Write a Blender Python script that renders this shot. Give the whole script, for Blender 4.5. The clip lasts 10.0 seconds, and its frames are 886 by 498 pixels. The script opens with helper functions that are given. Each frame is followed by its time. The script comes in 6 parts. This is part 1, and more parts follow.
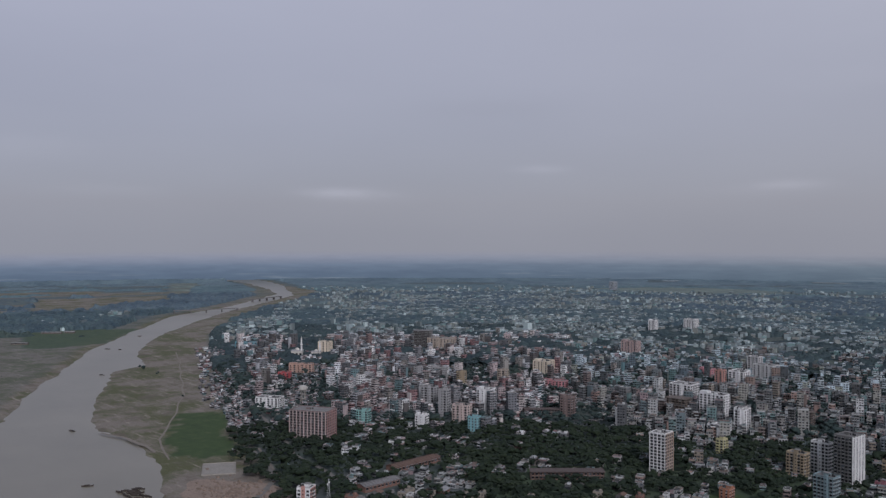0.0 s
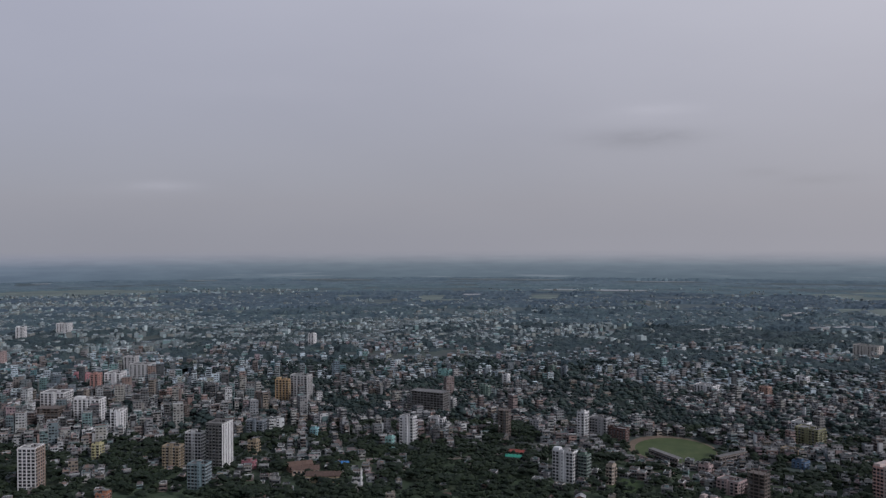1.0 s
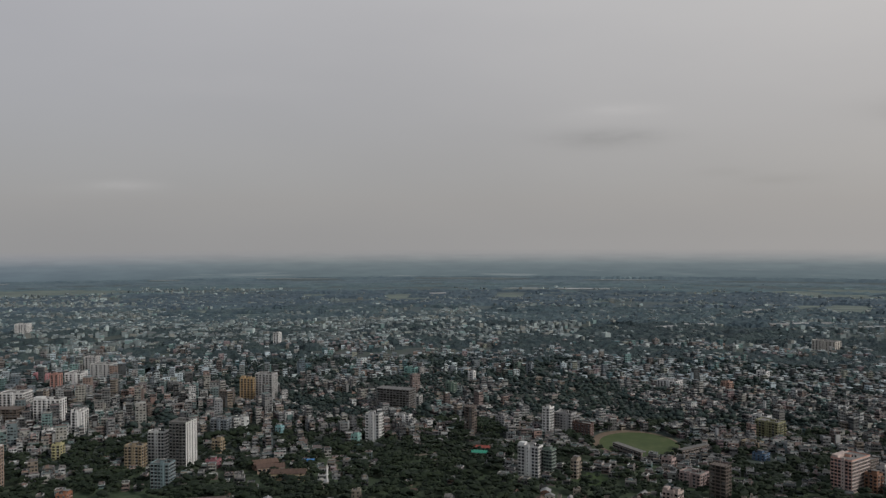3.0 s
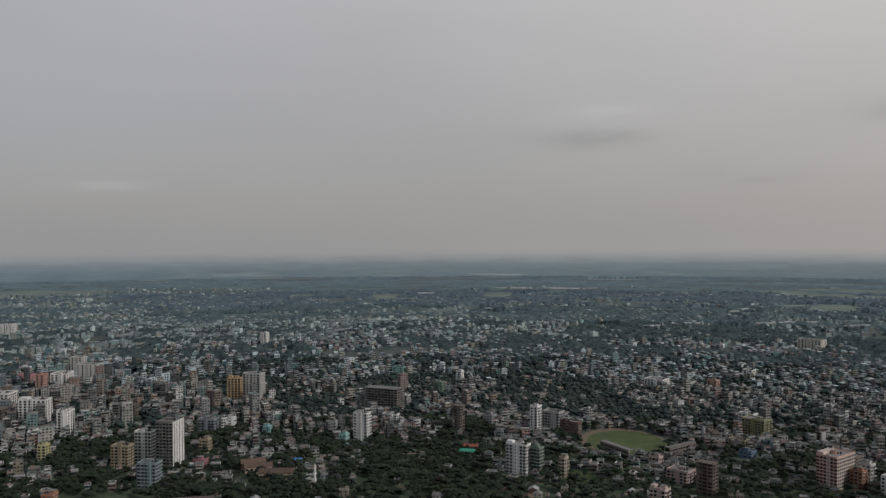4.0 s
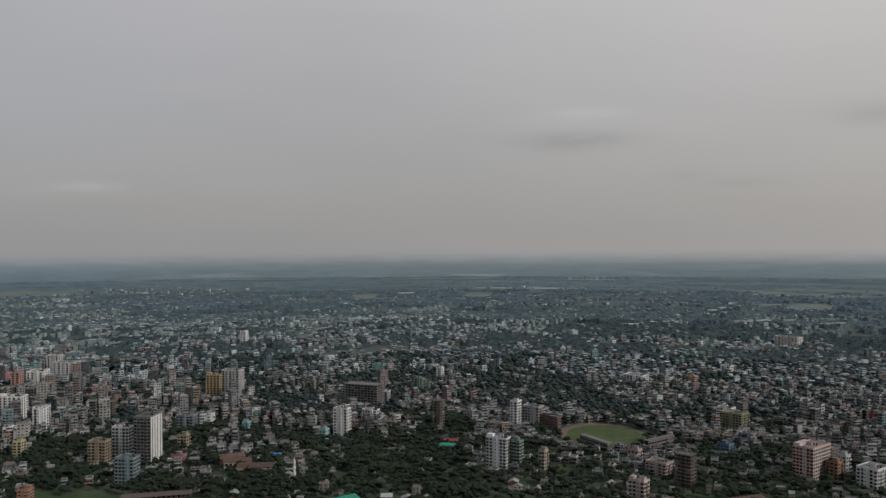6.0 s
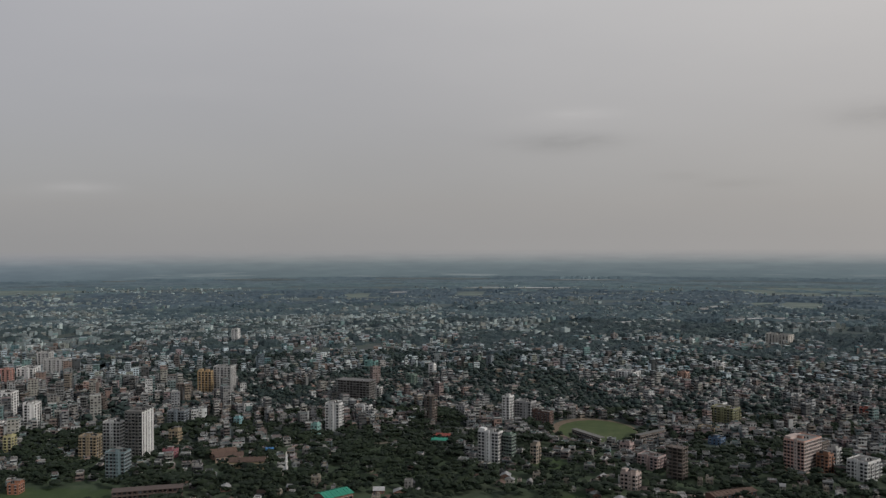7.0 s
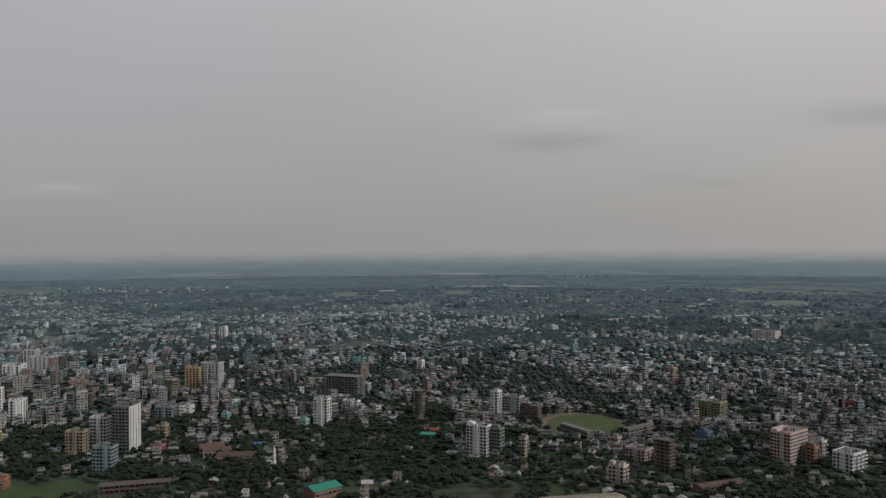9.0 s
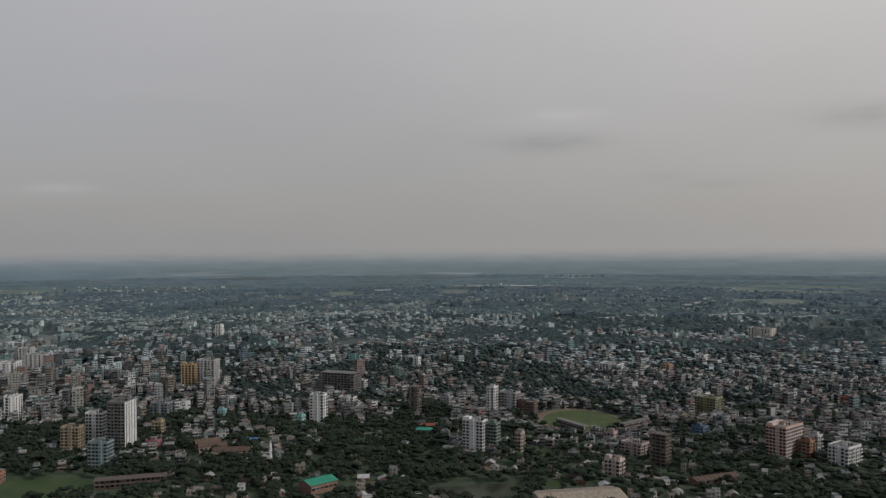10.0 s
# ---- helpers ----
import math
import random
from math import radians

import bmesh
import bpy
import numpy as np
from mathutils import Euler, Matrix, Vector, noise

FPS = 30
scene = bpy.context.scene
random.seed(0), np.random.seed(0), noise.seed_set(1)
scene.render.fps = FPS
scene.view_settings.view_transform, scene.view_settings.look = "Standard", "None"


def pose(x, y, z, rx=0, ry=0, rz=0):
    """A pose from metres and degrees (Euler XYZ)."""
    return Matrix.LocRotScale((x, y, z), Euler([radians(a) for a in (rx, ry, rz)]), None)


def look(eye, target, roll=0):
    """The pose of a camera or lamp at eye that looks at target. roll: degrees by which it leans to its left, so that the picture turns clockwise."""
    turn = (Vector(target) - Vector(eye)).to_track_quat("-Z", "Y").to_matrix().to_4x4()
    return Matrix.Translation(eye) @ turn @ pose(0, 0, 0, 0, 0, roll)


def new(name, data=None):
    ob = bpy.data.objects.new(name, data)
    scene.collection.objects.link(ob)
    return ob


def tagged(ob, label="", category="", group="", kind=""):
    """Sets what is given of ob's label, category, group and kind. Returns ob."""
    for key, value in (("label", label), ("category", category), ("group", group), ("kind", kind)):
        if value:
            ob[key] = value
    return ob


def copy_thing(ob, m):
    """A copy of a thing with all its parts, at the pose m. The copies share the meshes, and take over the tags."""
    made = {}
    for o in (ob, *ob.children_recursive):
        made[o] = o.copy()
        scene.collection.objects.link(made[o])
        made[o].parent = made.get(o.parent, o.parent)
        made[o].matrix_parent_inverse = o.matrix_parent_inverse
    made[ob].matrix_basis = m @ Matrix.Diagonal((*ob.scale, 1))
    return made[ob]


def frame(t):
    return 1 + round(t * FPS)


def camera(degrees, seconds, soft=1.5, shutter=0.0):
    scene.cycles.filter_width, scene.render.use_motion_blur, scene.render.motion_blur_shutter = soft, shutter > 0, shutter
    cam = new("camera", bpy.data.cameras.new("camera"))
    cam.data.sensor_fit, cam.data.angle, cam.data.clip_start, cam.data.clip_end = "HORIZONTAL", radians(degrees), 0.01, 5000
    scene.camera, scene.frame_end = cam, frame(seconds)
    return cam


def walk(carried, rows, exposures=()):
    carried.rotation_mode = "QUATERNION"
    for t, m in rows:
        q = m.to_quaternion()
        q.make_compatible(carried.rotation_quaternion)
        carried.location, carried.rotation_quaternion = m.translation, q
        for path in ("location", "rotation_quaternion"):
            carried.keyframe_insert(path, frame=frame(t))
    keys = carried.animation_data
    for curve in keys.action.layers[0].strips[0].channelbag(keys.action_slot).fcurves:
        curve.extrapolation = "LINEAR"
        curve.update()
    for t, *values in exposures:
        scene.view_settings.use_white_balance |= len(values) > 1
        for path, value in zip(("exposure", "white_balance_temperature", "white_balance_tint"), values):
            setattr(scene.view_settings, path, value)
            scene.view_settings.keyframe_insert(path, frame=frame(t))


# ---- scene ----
cam = camera(54.49, 10.0, soft=1.4)
PATH = [
    (0, (-2.60, 2.10, 217.69), (-752.41, 663.8, 204.67), -0.01),
    (0.2, (-1.66, 1.87, 217.2), (-595.74, 807.65, 204.23), -0.02),
    (0.4, (-1.04, 1.66, 217.54), (-408.64, 916.19, 204.53), -0.03),
    (0.5, (-0.83, 1.57, 218.28), (-312.42, 953.32, 204.8), -0.13),
    (0.7, (-0.51, 1.39, 217.96), (-210.5, 978.35, 203.99), -0.1),
    (1, (-0.22, 1.15, 218.12), (-151.57, 988.52, 204.29), -0.1),
    (1.5, (-0.00, 0.81, 217.56), (-135.08, 991.52, 203.66), -0.17),
    (2, (0.09, 0.54, 216.47), (-126.02, 992.49, 202.29), -0.19),
    (2.5, (0.14, 0.31, 215.78), (-118.73, 993.01, 201.46), -0.19),
    (4, (0.24, -0.21, 213.72), (-97.95, 994.57, 199.56), -0.24),
    (4.5, (0.27, -0.35, 212.94), (-91.76, 995.36, 199.14), -0.23),
    (5, (0.30, -0.48, 211.17), (-85.74, 995.37, 198.01), -0.27),
    (5.5, (0.33, -0.60, 209.02), (-80.15, 996.04, 196.37), -0.25),
    (7, (0.42, -0.95, 200.25), (-65.95, 996.33, 189.27), -0.19),
    (7.5, (0.45, -1.06, 198.06), (-62.33, 996.16, 187.13), -0.18),
    (8, (0.48, -1.17, 196.76), (-58.6, 996.43, 185.66), -0.19),
    (8.5, (0.51, -1.28, 196.1), (-55.19, 996.92, 185.11), -0.21),
    (9, (0.54, -1.38, 194.71), (-52.37, 997.03, 183.7), -0.24),
    (9.5, (0.57, -1.49, 192.02), (-49.72, 996.73, 181.51), -0.27),
    (10, (0.60, -1.60, 189.58), (-47.78, 996.74, 179.29), -0.28),
]
walk(cam, [(t, look(eye, target, roll)) for t, eye, target, roll in PATH],
     [(0.0, 0.0, 5900, 19), (1.2, 0.0, 6050, 19), (2.4, 0.0, 6630, 12), (10.0, 0.0, 6630, 12)])

# ---- world, sun ----
SUN_AZ, SUN_EL = 112.0, 32.0     # compass degrees from +y towards +x


def maths(nt, op, a, b=0.0, clamp=False):
    n = nt.nodes.new("ShaderNodeMath")
    n.operation, n.use_clamp = op, clamp
    for k, v in ((0, a), (1, b)):
        if isinstance(v, (int, float)):
            n.inputs[k].default_value = v
        else:
            nt.links.new(v, n.inputs[k])
    return n.outputs[0]


def mixed(nt, fac, a, b, blend="MIX"):
    n = nt.nodes.new("ShaderNodeMix")
    n.data_type, n.blend_type = "RGBA", blend
    for k, v in ((0, fac), (6, a), (7, b)):
        if isinstance(v, (int, float)):
            n.inputs[k].default_value = v
        elif isinstance(v, tuple):
            n.inputs[k].default_value = (*v, 1.0)
        else:
            nt.links.new(v, n.inputs[k])
    return n.outputs[2]


def ramp(nt, fac, stops, constant=False):
    n = nt.nodes.new("ShaderNodeValToRGB")
    el = n.color_ramp.elements
    n.color_ramp.interpolation = "CONSTANT" if constant else "LINEAR"
    while len(el) < len(stops):
        el.new(0.5)
    for e, (p, c) in zip(el, stops):
        e.position, e.color = p, (*c, 1.0)
    nt.links.new(fac, n.inputs[0])
    return n.outputs[0]


def noise_at(nt, vec, scale, detail=4.0, rough=0.55, stretch=None):
    if stretch:
        m = nt.nodes.new("ShaderNodeMapping")
        m.inputs["Scale"].default_value = stretch
        nt.links.new(vec, m.inputs["Vector"])
        vec = m.outputs[0]
    n = nt.nodes.new("ShaderNodeTexNoise")
    n.inputs["Scale"].default_value, n.inputs["Detail"].default_value, n.inputs["Roughness"].default_value = scale, detail, rough
    nt.links.new(vec, n.inputs["Vector"])
    return n.outputs["Fac"]


def build_world():
    world = bpy.data.worlds.new("overcast_sky")
    scene.world = world
    world.use_nodes = True
    nt = world.node_tree
    nt.nodes.clear()
    tc = nt.nodes.new("ShaderNodeTexCoord")
    sep = nt.nodes.new("ShaderNodeSeparateXYZ")
    nt.links.new(tc.outputs["Generated"], sep.inputs[0])
    x, y, z = sep.outputs
    el = maths(nt, "ARCSINE", z)
    el = maths(nt, "MULTIPLY", el, 57.29578)
    az = maths(nt, "MULTIPLY", maths(nt, "ARCTAN2", x, y), 57.29578)
    # clear sky far above the cloud sheet
    comb = nt.nodes.new("ShaderNodeCombineXYZ")
    nt.links.new(x, comb.inputs[0]), nt.links.new(y, comb.inputs[1])
    nt.links.new(maths(nt, "MAXIMUM", z, 0.04), comb.inputs[2])
    sky = nt.nodes.new("ShaderNodeTexSky")
    sky.sky_type, sky.sun_disc = "NISHITA", False
    sky.sun_elevation, sky.sun_rotation = radians(SUN_EL), radians(SUN_AZ)
    nt.links.new(comb.outputs[0], sky.inputs[0])
    clear = mixed(nt, 1.0, sky.outputs[0], (0.1, 0.1, 0.1), "MULTIPLY")
    # cloud sheet: grey near the horizon, lightest partway up, made dark blue in the unseen part overhead to dim and
    # cool the ground
    e01 = maths(nt, "DIVIDE", maths(nt, "ADD", el, 3.0), 93.0, clamp=True)
    sheet = ramp(nt, e01, SKY)
    side = maths(nt, "DIVIDE", maths(nt, "ADD", az, 76.0), 104.0, clamp=True)
    sheet = mixed(nt, 1.0, sheet, ramp(nt, side, [(0.0, (0.89, 0.895, 0.925)), (0.42, (0.92, 0.92, 0.93)), (0.62, (0.99, 0.985, 0.975)), (0.8, (1.11, 1.095, 1.06)), (1.0, (1.25, 1.215, 1.15))]), "MULTIPLY")
    vec = nt.nodes.new("ShaderNodeCombineXYZ")
    nt.links.new(az, vec.inputs[0]), nt.links.new(el, vec.inputs[1])
    soft = noise_at(nt, vec.outputs[0], 0.05, 5.0, 0.5, (0.55, 1.6, 1.0))
    sheet = mixed(nt, 1.0, sheet, ramp(nt, soft, [(0.3, (0.95, 0.95, 0.955)), (0.7, (1.05, 1.05, 1.045))]), "MULTIPLY")
    wisp = noise_at(nt, vec.outputs[0], 0.45, 4.0, 0.6, (0.6, 2.2, 1.0))
    for a0, e0, wa, we, lift in CLOUDS:
        da = maths(nt, "DIVIDE", maths(nt, "SUBTRACT", az, a0), wa)
        de = maths(nt, "DIVIDE", maths(nt, "SUBTRACT", el, e0), we)
        d2 = maths(nt, "ADD", maths(nt, "MULTIPLY", da, da), maths(nt, "MULTIPLY", de, de))
        g = maths(nt, "EXPONENT", maths(nt, "MULTIPLY", d2, -1.0))
        g = maths(nt, "MULTIPLY", g, maths(nt, "MULTIPLY", wisp, 2.0), clamp=True)
        tone = 1.0 + lift
        sheet = mixed(nt, g, sheet, mixed(nt, 1.0, sheet, (tone, tone * 0.998, tone * 0.995), "MULTIPLY"))
    both = mixed(nt, 0.9, clear, sheet)
    bg = nt.nodes.new("ShaderNodeBackground")
    bg.inputs[1].default_value = 1.0
    nt.links.new(both, bg.inputs[0])
    out = nt.nodes.new("ShaderNodeOutputWorld")
    nt.links.new(bg.outputs[0], out.inputs[0])


SKY = [(0.0, (0.272, 0.275, 0.295)), (0.035, (0.289, 0.289, 0.304)), (0.09, (0.351, 0.348, 0.355)),
       (0.20, (0.47, 0.472, 0.482)), (0.32, (0.43, 0.445, 0.465)), (0.55, (0.22, 0.255, 0.295)), (1.0, (0.12, 0.155, 0.19))]
# compass, elevation, half widths in degrees, and how much lighter or darker
CLOUDS = [(-55.1, 2.95, 2.4, 0.32, 0.24), (-54.2, 2.7, 3.2, 0.5, 0.05), (-42.0, 4.5, 1.5, 0.28, 0.12), (-26.6, 3.3, 1.8, 0.3, 0.14), (-28.5, 3.0, 3.2, 0.45, 0.04),
          (4.8, 6.4, 2.8, 0.5, -0.15), (3.4, 6.3, 4.0, 0.7, -0.06), (5.4, 8.15, 2.2, 0.36, 0.10), (4.4, 7.6, 3.6, 0.6, 0.04), (24.2, 7.2, 3.0, 0.7, -0.15), (22.4, 7.6, 3.6, 0.7, -0.04),
          (15.0, 3.5, 2.0, 0.3, -0.06), (11.5, 4.0, 1.6, 0.3, -0.04), (-20.0, 9.6, 6.0, 0.8, 0.03), (-74.0, 5.5, 3.5, 0.7, 0.05), (-70.0, 3.0, 3.0, 0.4, 0.05), (-46.0, 8.5, 5.0, 0.8, -0.03)]
build_world()

sun = new("sun", bpy.data.lights.new("sun", "SUN"))
sun.data.energy, sun.data.angle, sun.data.color = 1.8, radians(10), (1.0, 0.965, 0.92)
_a, _e = radians(SUN_AZ), radians(SUN_EL)
_s = Vector((math.sin(_a) * math.cos(_e), math.cos(_a) * math.cos(_e), math.sin(_e)))
sun.matrix_world = look(_s * 900.0, (0, 0, 0))


# ---- materials ----
def material(name, rough=0.8, metal=0.0):
    m = bpy.data.materials.new(name)
    m.use_nodes = True
    nt = m.node_tree
    b = nt.nodes["Principled BSDF"]
    b.inputs["Roughness"].default_value, b.inputs["Metallic"].default_value = rough, metal
    return m, nt, b


def bumped(nt, b, height, strength=0.3, distance=0.1):
    n = nt.nodes.new("ShaderNodeBump")
    n.inputs["Strength"].default_value, n.inputs["Distance"].default_value = strength, distance
    nt.links.new(height, n.inputs["Height"])
    nt.links.new(n.outputs[0], b.inputs["Normal"])


def place_of(nt):
    return nt.nodes.new("ShaderNodeNewGeometry").outputs["Position"]


def wall_material(name, colour, spread=0.12, rough=0.85, dirt=0.5):
    """Painted plaster with rain streaks and blotches; each piece a little lighter or darker."""
    m, nt, b = material(name, rough)
    pos = place_of(nt)
    streak = noise_at(nt, pos, 1.0, 4.0, 0.6, (0.55, 0.55, 0.06))
    blotch = noise_at(nt, pos, 0.12, 5.0, 0.6)
    grain = noise_at(nt, pos, 3.0, 3.0, 0.6)
    rnd = nt.nodes.new("ShaderNodeObjectInfo").outputs["Random"]
    dark = tuple(c * k for c, k in zip(colour, (0.52, 0.5, 0.46)))
    c = mixed(nt, maths(nt, "MULTIPLY", ramp(nt, streak, [(0.42, (0, 0, 0)), (0.7, (1, 1, 1))]), dirt), colour, dark)
    c = mixed(nt, maths(nt, "MULTIPLY", ramp(nt, blotch, [(0.45, (0, 0, 0)), (0.75, (1, 1, 1))]), dirt * 0.7), c, dark)
    lo, hi = 1.0 - spread, 1.0 + spread
    c = mixed(nt, 1.0, c, ramp(nt, rnd, [(0.0, (lo, lo, lo)), (1.0, (hi, hi, hi))]), "MULTIPLY")
    c = mixed(nt, 0.25, c, ramp(nt, grain, [(0.3, (0.6, 0.6, 0.6)), (0.7, (1, 1, 1))]), "MULTIPLY")
    nt.links.new(c, b.inputs["Base Color"])
    bumped(nt, b, grain, 0.2, 0.03)
    return m


def palette_material(name, colours, rough=0.85, dirt=0.5, tall=0.06):
    """Many houses in one mesh: every island takes its own paint."""
    m, nt, b = material(name, rough)
    pos = place_of(nt)
    rnd = nt.nodes.new("ShaderNodeNewGeometry").outputs["Random Per Island"]
    n = len(colours)
    c = ramp(nt, rnd, [(k / n, col) for k, col in enumerate(colours)], constant=True)
    shade = maths(nt, "FRACT", maths(nt, "MULTIPLY", rnd, 61.7))
    c = mixed(nt, 1.0, c, ramp(nt, shade, [(0.0, (0.74, 0.74, 0.74)), (1.0, (1.14, 1.14, 1.14))]), "MULTIPLY")
    streak = noise_at(nt, pos, 1.0, 4.0, 0.6, (0.5, 0.5, tall))
    blotch = noise_at(nt, pos, 0.15, 5.0, 0.6)
    f = maths(nt, "MULTIPLY", ramp(nt, streak, [(0.42, (0, 0, 0)), (0.72, (1, 1, 1))]), dirt)
    c = mixed(nt, f, c, mixed(nt, 1.0, c, (0.5, 0.47, 0.43), "MULTIPLY"))
    f = maths(nt, "MULTIPLY", ramp(nt, blotch, [(0.45, (0, 0, 0)), (0.72, (1, 1, 1))]), dirt)
    c = mixed(nt, f, c, mixed(nt, 1.0, c, (0.55, 0.53, 0.5), "MULTIPLY"))
    nt.links.new(c, b.inputs["Base Color"])
    return m


def leaf_material(name, dark, light, island=False, vary=1.0, grain=0.9):
    m, nt, b = material(name, 0.75)
    b.inputs["Specular IOR Level"].default_value = 0.2
    pos = place_of(nt)
    fine = noise_at(nt, pos, grain, 5.0, 0.7)
    wide = noise_at(nt, pos, 0.035, 4.0, 0.6)
    rnd = (nt.nodes.new("ShaderNodeNewGeometry").outputs["Random Per Island"] if island
           else nt.nodes.new("ShaderNodeObjectInfo").outputs["Random"])
    c = ramp(nt, fine, [(0.3, tuple(v * (1 - 0.55 * vary) for v in dark)), (0.5, dark), (0.72, light)])
    c = mixed(nt, vary, c, ramp(nt, wide, [(0.35, (0.7, 0.78, 0.8)), (0.65, (1.2, 1.15, 0.95))]), "MULTIPLY")
    c = mixed(nt, vary, c, ramp(nt, rnd, [(0.0, (0.75, 0.8, 0.82)), (0.6, (1.0, 1.0, 1.0)), (1.0, (1.3, 1.24, 1.0))]), "MULTIPLY")
    broad = noise_at(nt, pos, 0.007, 4.0, 0.6)
    c = mixed(nt, 0.8, c, ramp(nt, broad, [(0.35, (0.72, 0.74, 0.76)), (0.65, (1.22, 1.2, 1.12))]), "MULTIPLY")
    nt.links.new(c, b.inputs["Base Color"])
    bumped(nt, b, fine, 0.9 * vary, 0.6)
    return m


def glass_material(name, colour=(0.014, 0.016, 0.019)):
    m, nt, b = material(name, 0.4)
    b.inputs["Specular IOR Level"].default_value = 0.15
    rnd = nt.nodes.new("ShaderNodeNewGeometry").outputs["Random Per Island"]
    ob = nt.nodes.new("ShaderNodeObjectInfo").outputs["Random"]
    f = maths(nt, "FRACT", maths(nt, "ADD", rnd, ob))
    c = ramp(nt, f, [(0.0, tuple(v * 0.6 for v in colour)), (0.7, colour), (0.9, tuple(v * 3.0 for v in colour)), (1.0, tuple(v * 6.0 for v in colour))])
    nt.links.new(c, b.inputs["Base Color"])
    return m


PAINT = {
    "white": (0.72, 0.72, 0.71), "pale": (0.58, 0.55, 0.50), "cream": (0.66, 0.58, 0.46), "grey": (0.36, 0.36, 0.36),
    "sand": (0.40, 0.34, 0.28), "brickrose": (0.40, 0.235, 0.215), "brickpink": (0.20, 0.15, 0.145), "brick": (0.23, 0.13, 0.10), "brown": (0.12, 0.09, 0.08),
    "orange": (0.46, 0.25, 0.205), "rosered": (0.50, 0.235, 0.25), "ochre": (0.34, 0.275, 0.185), "teal": (0.19, 0.265, 0.285),
    "teal2": (0.25, 0.45, 0.42), "turquoise": (0.22, 0.42, 0.45), "lemon": (0.46, 0.43, 0.24), "pinkwhite": (0.54, 0.44, 0.40),
    "brickorange": (0.34, 0.15, 0.09), "mint": (0.16, 0.23, 0.19), "pink": (0.60, 0.35, 0.285), "rust": (0.32, 0.17, 0.11),
    "darkgrey": (0.16, 0.16, 0.155), "yellow": (0.52, 0.37, 0.20), "olive": (0.27, 0.27, 0.15), "pinkgrey": (0.42, 0.32, 0.3),
    "red": (0.36, 0.10, 0.07), "pinkred": (0.30, 0.12, 0.14), "redbrown": (0.115, 0.07, 0.06), "peach": (0.44, 0.33, 0.26),
    "blue": (0.08, 0.2, 0.42), "cyan": (0.13, 0.30, 0.35), "scarlet": (0.40, 0.075, 0.08), "salmon": (0.44, 0.29, 0.23), "bluewall": (0.10, 0.17, 0.27), "lightgrey": (0.52, 0.52, 0.51), "concrete": (0.24, 0.235, 0.225), "dark": (0.045, 0.042, 0.04), "oldgrey": (0.21, 0.205, 0.20), "oldbrown": (0.17, 0.14, 0.12), "oldpink": (0.23, 0.175, 0.16), "oldcream": (0.28, 0.25, 0.205), "oldblue": (0.2, 0.235, 0.26), "sky": (0.30, 0.33, 0.36)}
WALL = {k: wall_material("plaster_" + k, v) for k, v in PAINT.items()}
GLASS = glass_material("dark_window_glass")
FRAME = wall_material("window_frame_grey", (0.42, 0.42, 0.41), 0.1, 0.6, 0.2)
ROOF = wall_material("roof_concrete", (0.21, 0.204, 0.195), 0.3, 0.9, 0.8)
TANK = wall_material("tank_plastic", (0.03, 0.03, 0.032), 0.2, 0.5, 0.1)
TIN = wall_material("tin_sheet", (0.25, 0.24, 0.235), 0.4, 0.55, 0.9)
RUST = wall_material("rusty_tin_sheet", (0.14, 0.088, 0.066), 0.3, 0.7, 0.7)
BRIGHT_TIN = wall_material("bright_tin_sheet", (0.40, 0.40, 0.40), 0.4, 0.5, 0.7)
# wall paints past 1250 m with a blue cast painted in for haze
HAZED_WALLS = palette_material("hazed_house_walls", [
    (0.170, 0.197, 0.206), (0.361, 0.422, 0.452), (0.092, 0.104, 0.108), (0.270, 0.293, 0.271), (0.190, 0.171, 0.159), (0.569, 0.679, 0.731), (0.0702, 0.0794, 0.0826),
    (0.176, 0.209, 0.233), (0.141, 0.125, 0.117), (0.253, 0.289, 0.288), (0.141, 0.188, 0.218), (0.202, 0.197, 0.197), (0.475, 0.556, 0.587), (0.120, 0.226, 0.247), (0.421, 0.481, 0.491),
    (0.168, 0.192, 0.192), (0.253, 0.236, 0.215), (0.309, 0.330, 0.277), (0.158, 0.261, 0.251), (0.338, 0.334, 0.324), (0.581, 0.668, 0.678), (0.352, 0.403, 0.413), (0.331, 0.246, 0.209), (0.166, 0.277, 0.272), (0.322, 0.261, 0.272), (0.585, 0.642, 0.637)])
CORE_WALLS = palette_material("old_town_walls", [
    (0.493, 0.500, 0.506), (0.423, 0.353, 0.346), (0.753, 0.771, 0.780), (0.274, 0.259, 0.239), (0.124, 0.127, 0.131), (0.318, 0.222, 0.209), (0.231, 0.237, 0.247), (0.159, 0.244, 0.255), (0.097, 0.089, 0.087),
    (0.528, 0.478, 0.456), (0.111, 0.113, 0.118), (0.397, 0.406, 0.420), (0.260, 0.148, 0.150), (0.693, 0.698, 0.684), (0.168, 0.140, 0.131), (0.157, 0.163, 0.175)], 0.85, 0.45)
# haze painted into the far walls: bluish tones with little contrast
HAZED_FAR_WALLS = palette_material("hazed_distant_house_walls", [
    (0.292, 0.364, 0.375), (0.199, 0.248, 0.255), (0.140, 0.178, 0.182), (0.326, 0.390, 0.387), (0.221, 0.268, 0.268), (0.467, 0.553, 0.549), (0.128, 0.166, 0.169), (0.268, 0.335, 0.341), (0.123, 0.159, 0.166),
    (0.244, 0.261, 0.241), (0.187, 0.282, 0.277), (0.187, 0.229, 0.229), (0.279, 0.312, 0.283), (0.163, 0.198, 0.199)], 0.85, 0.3)
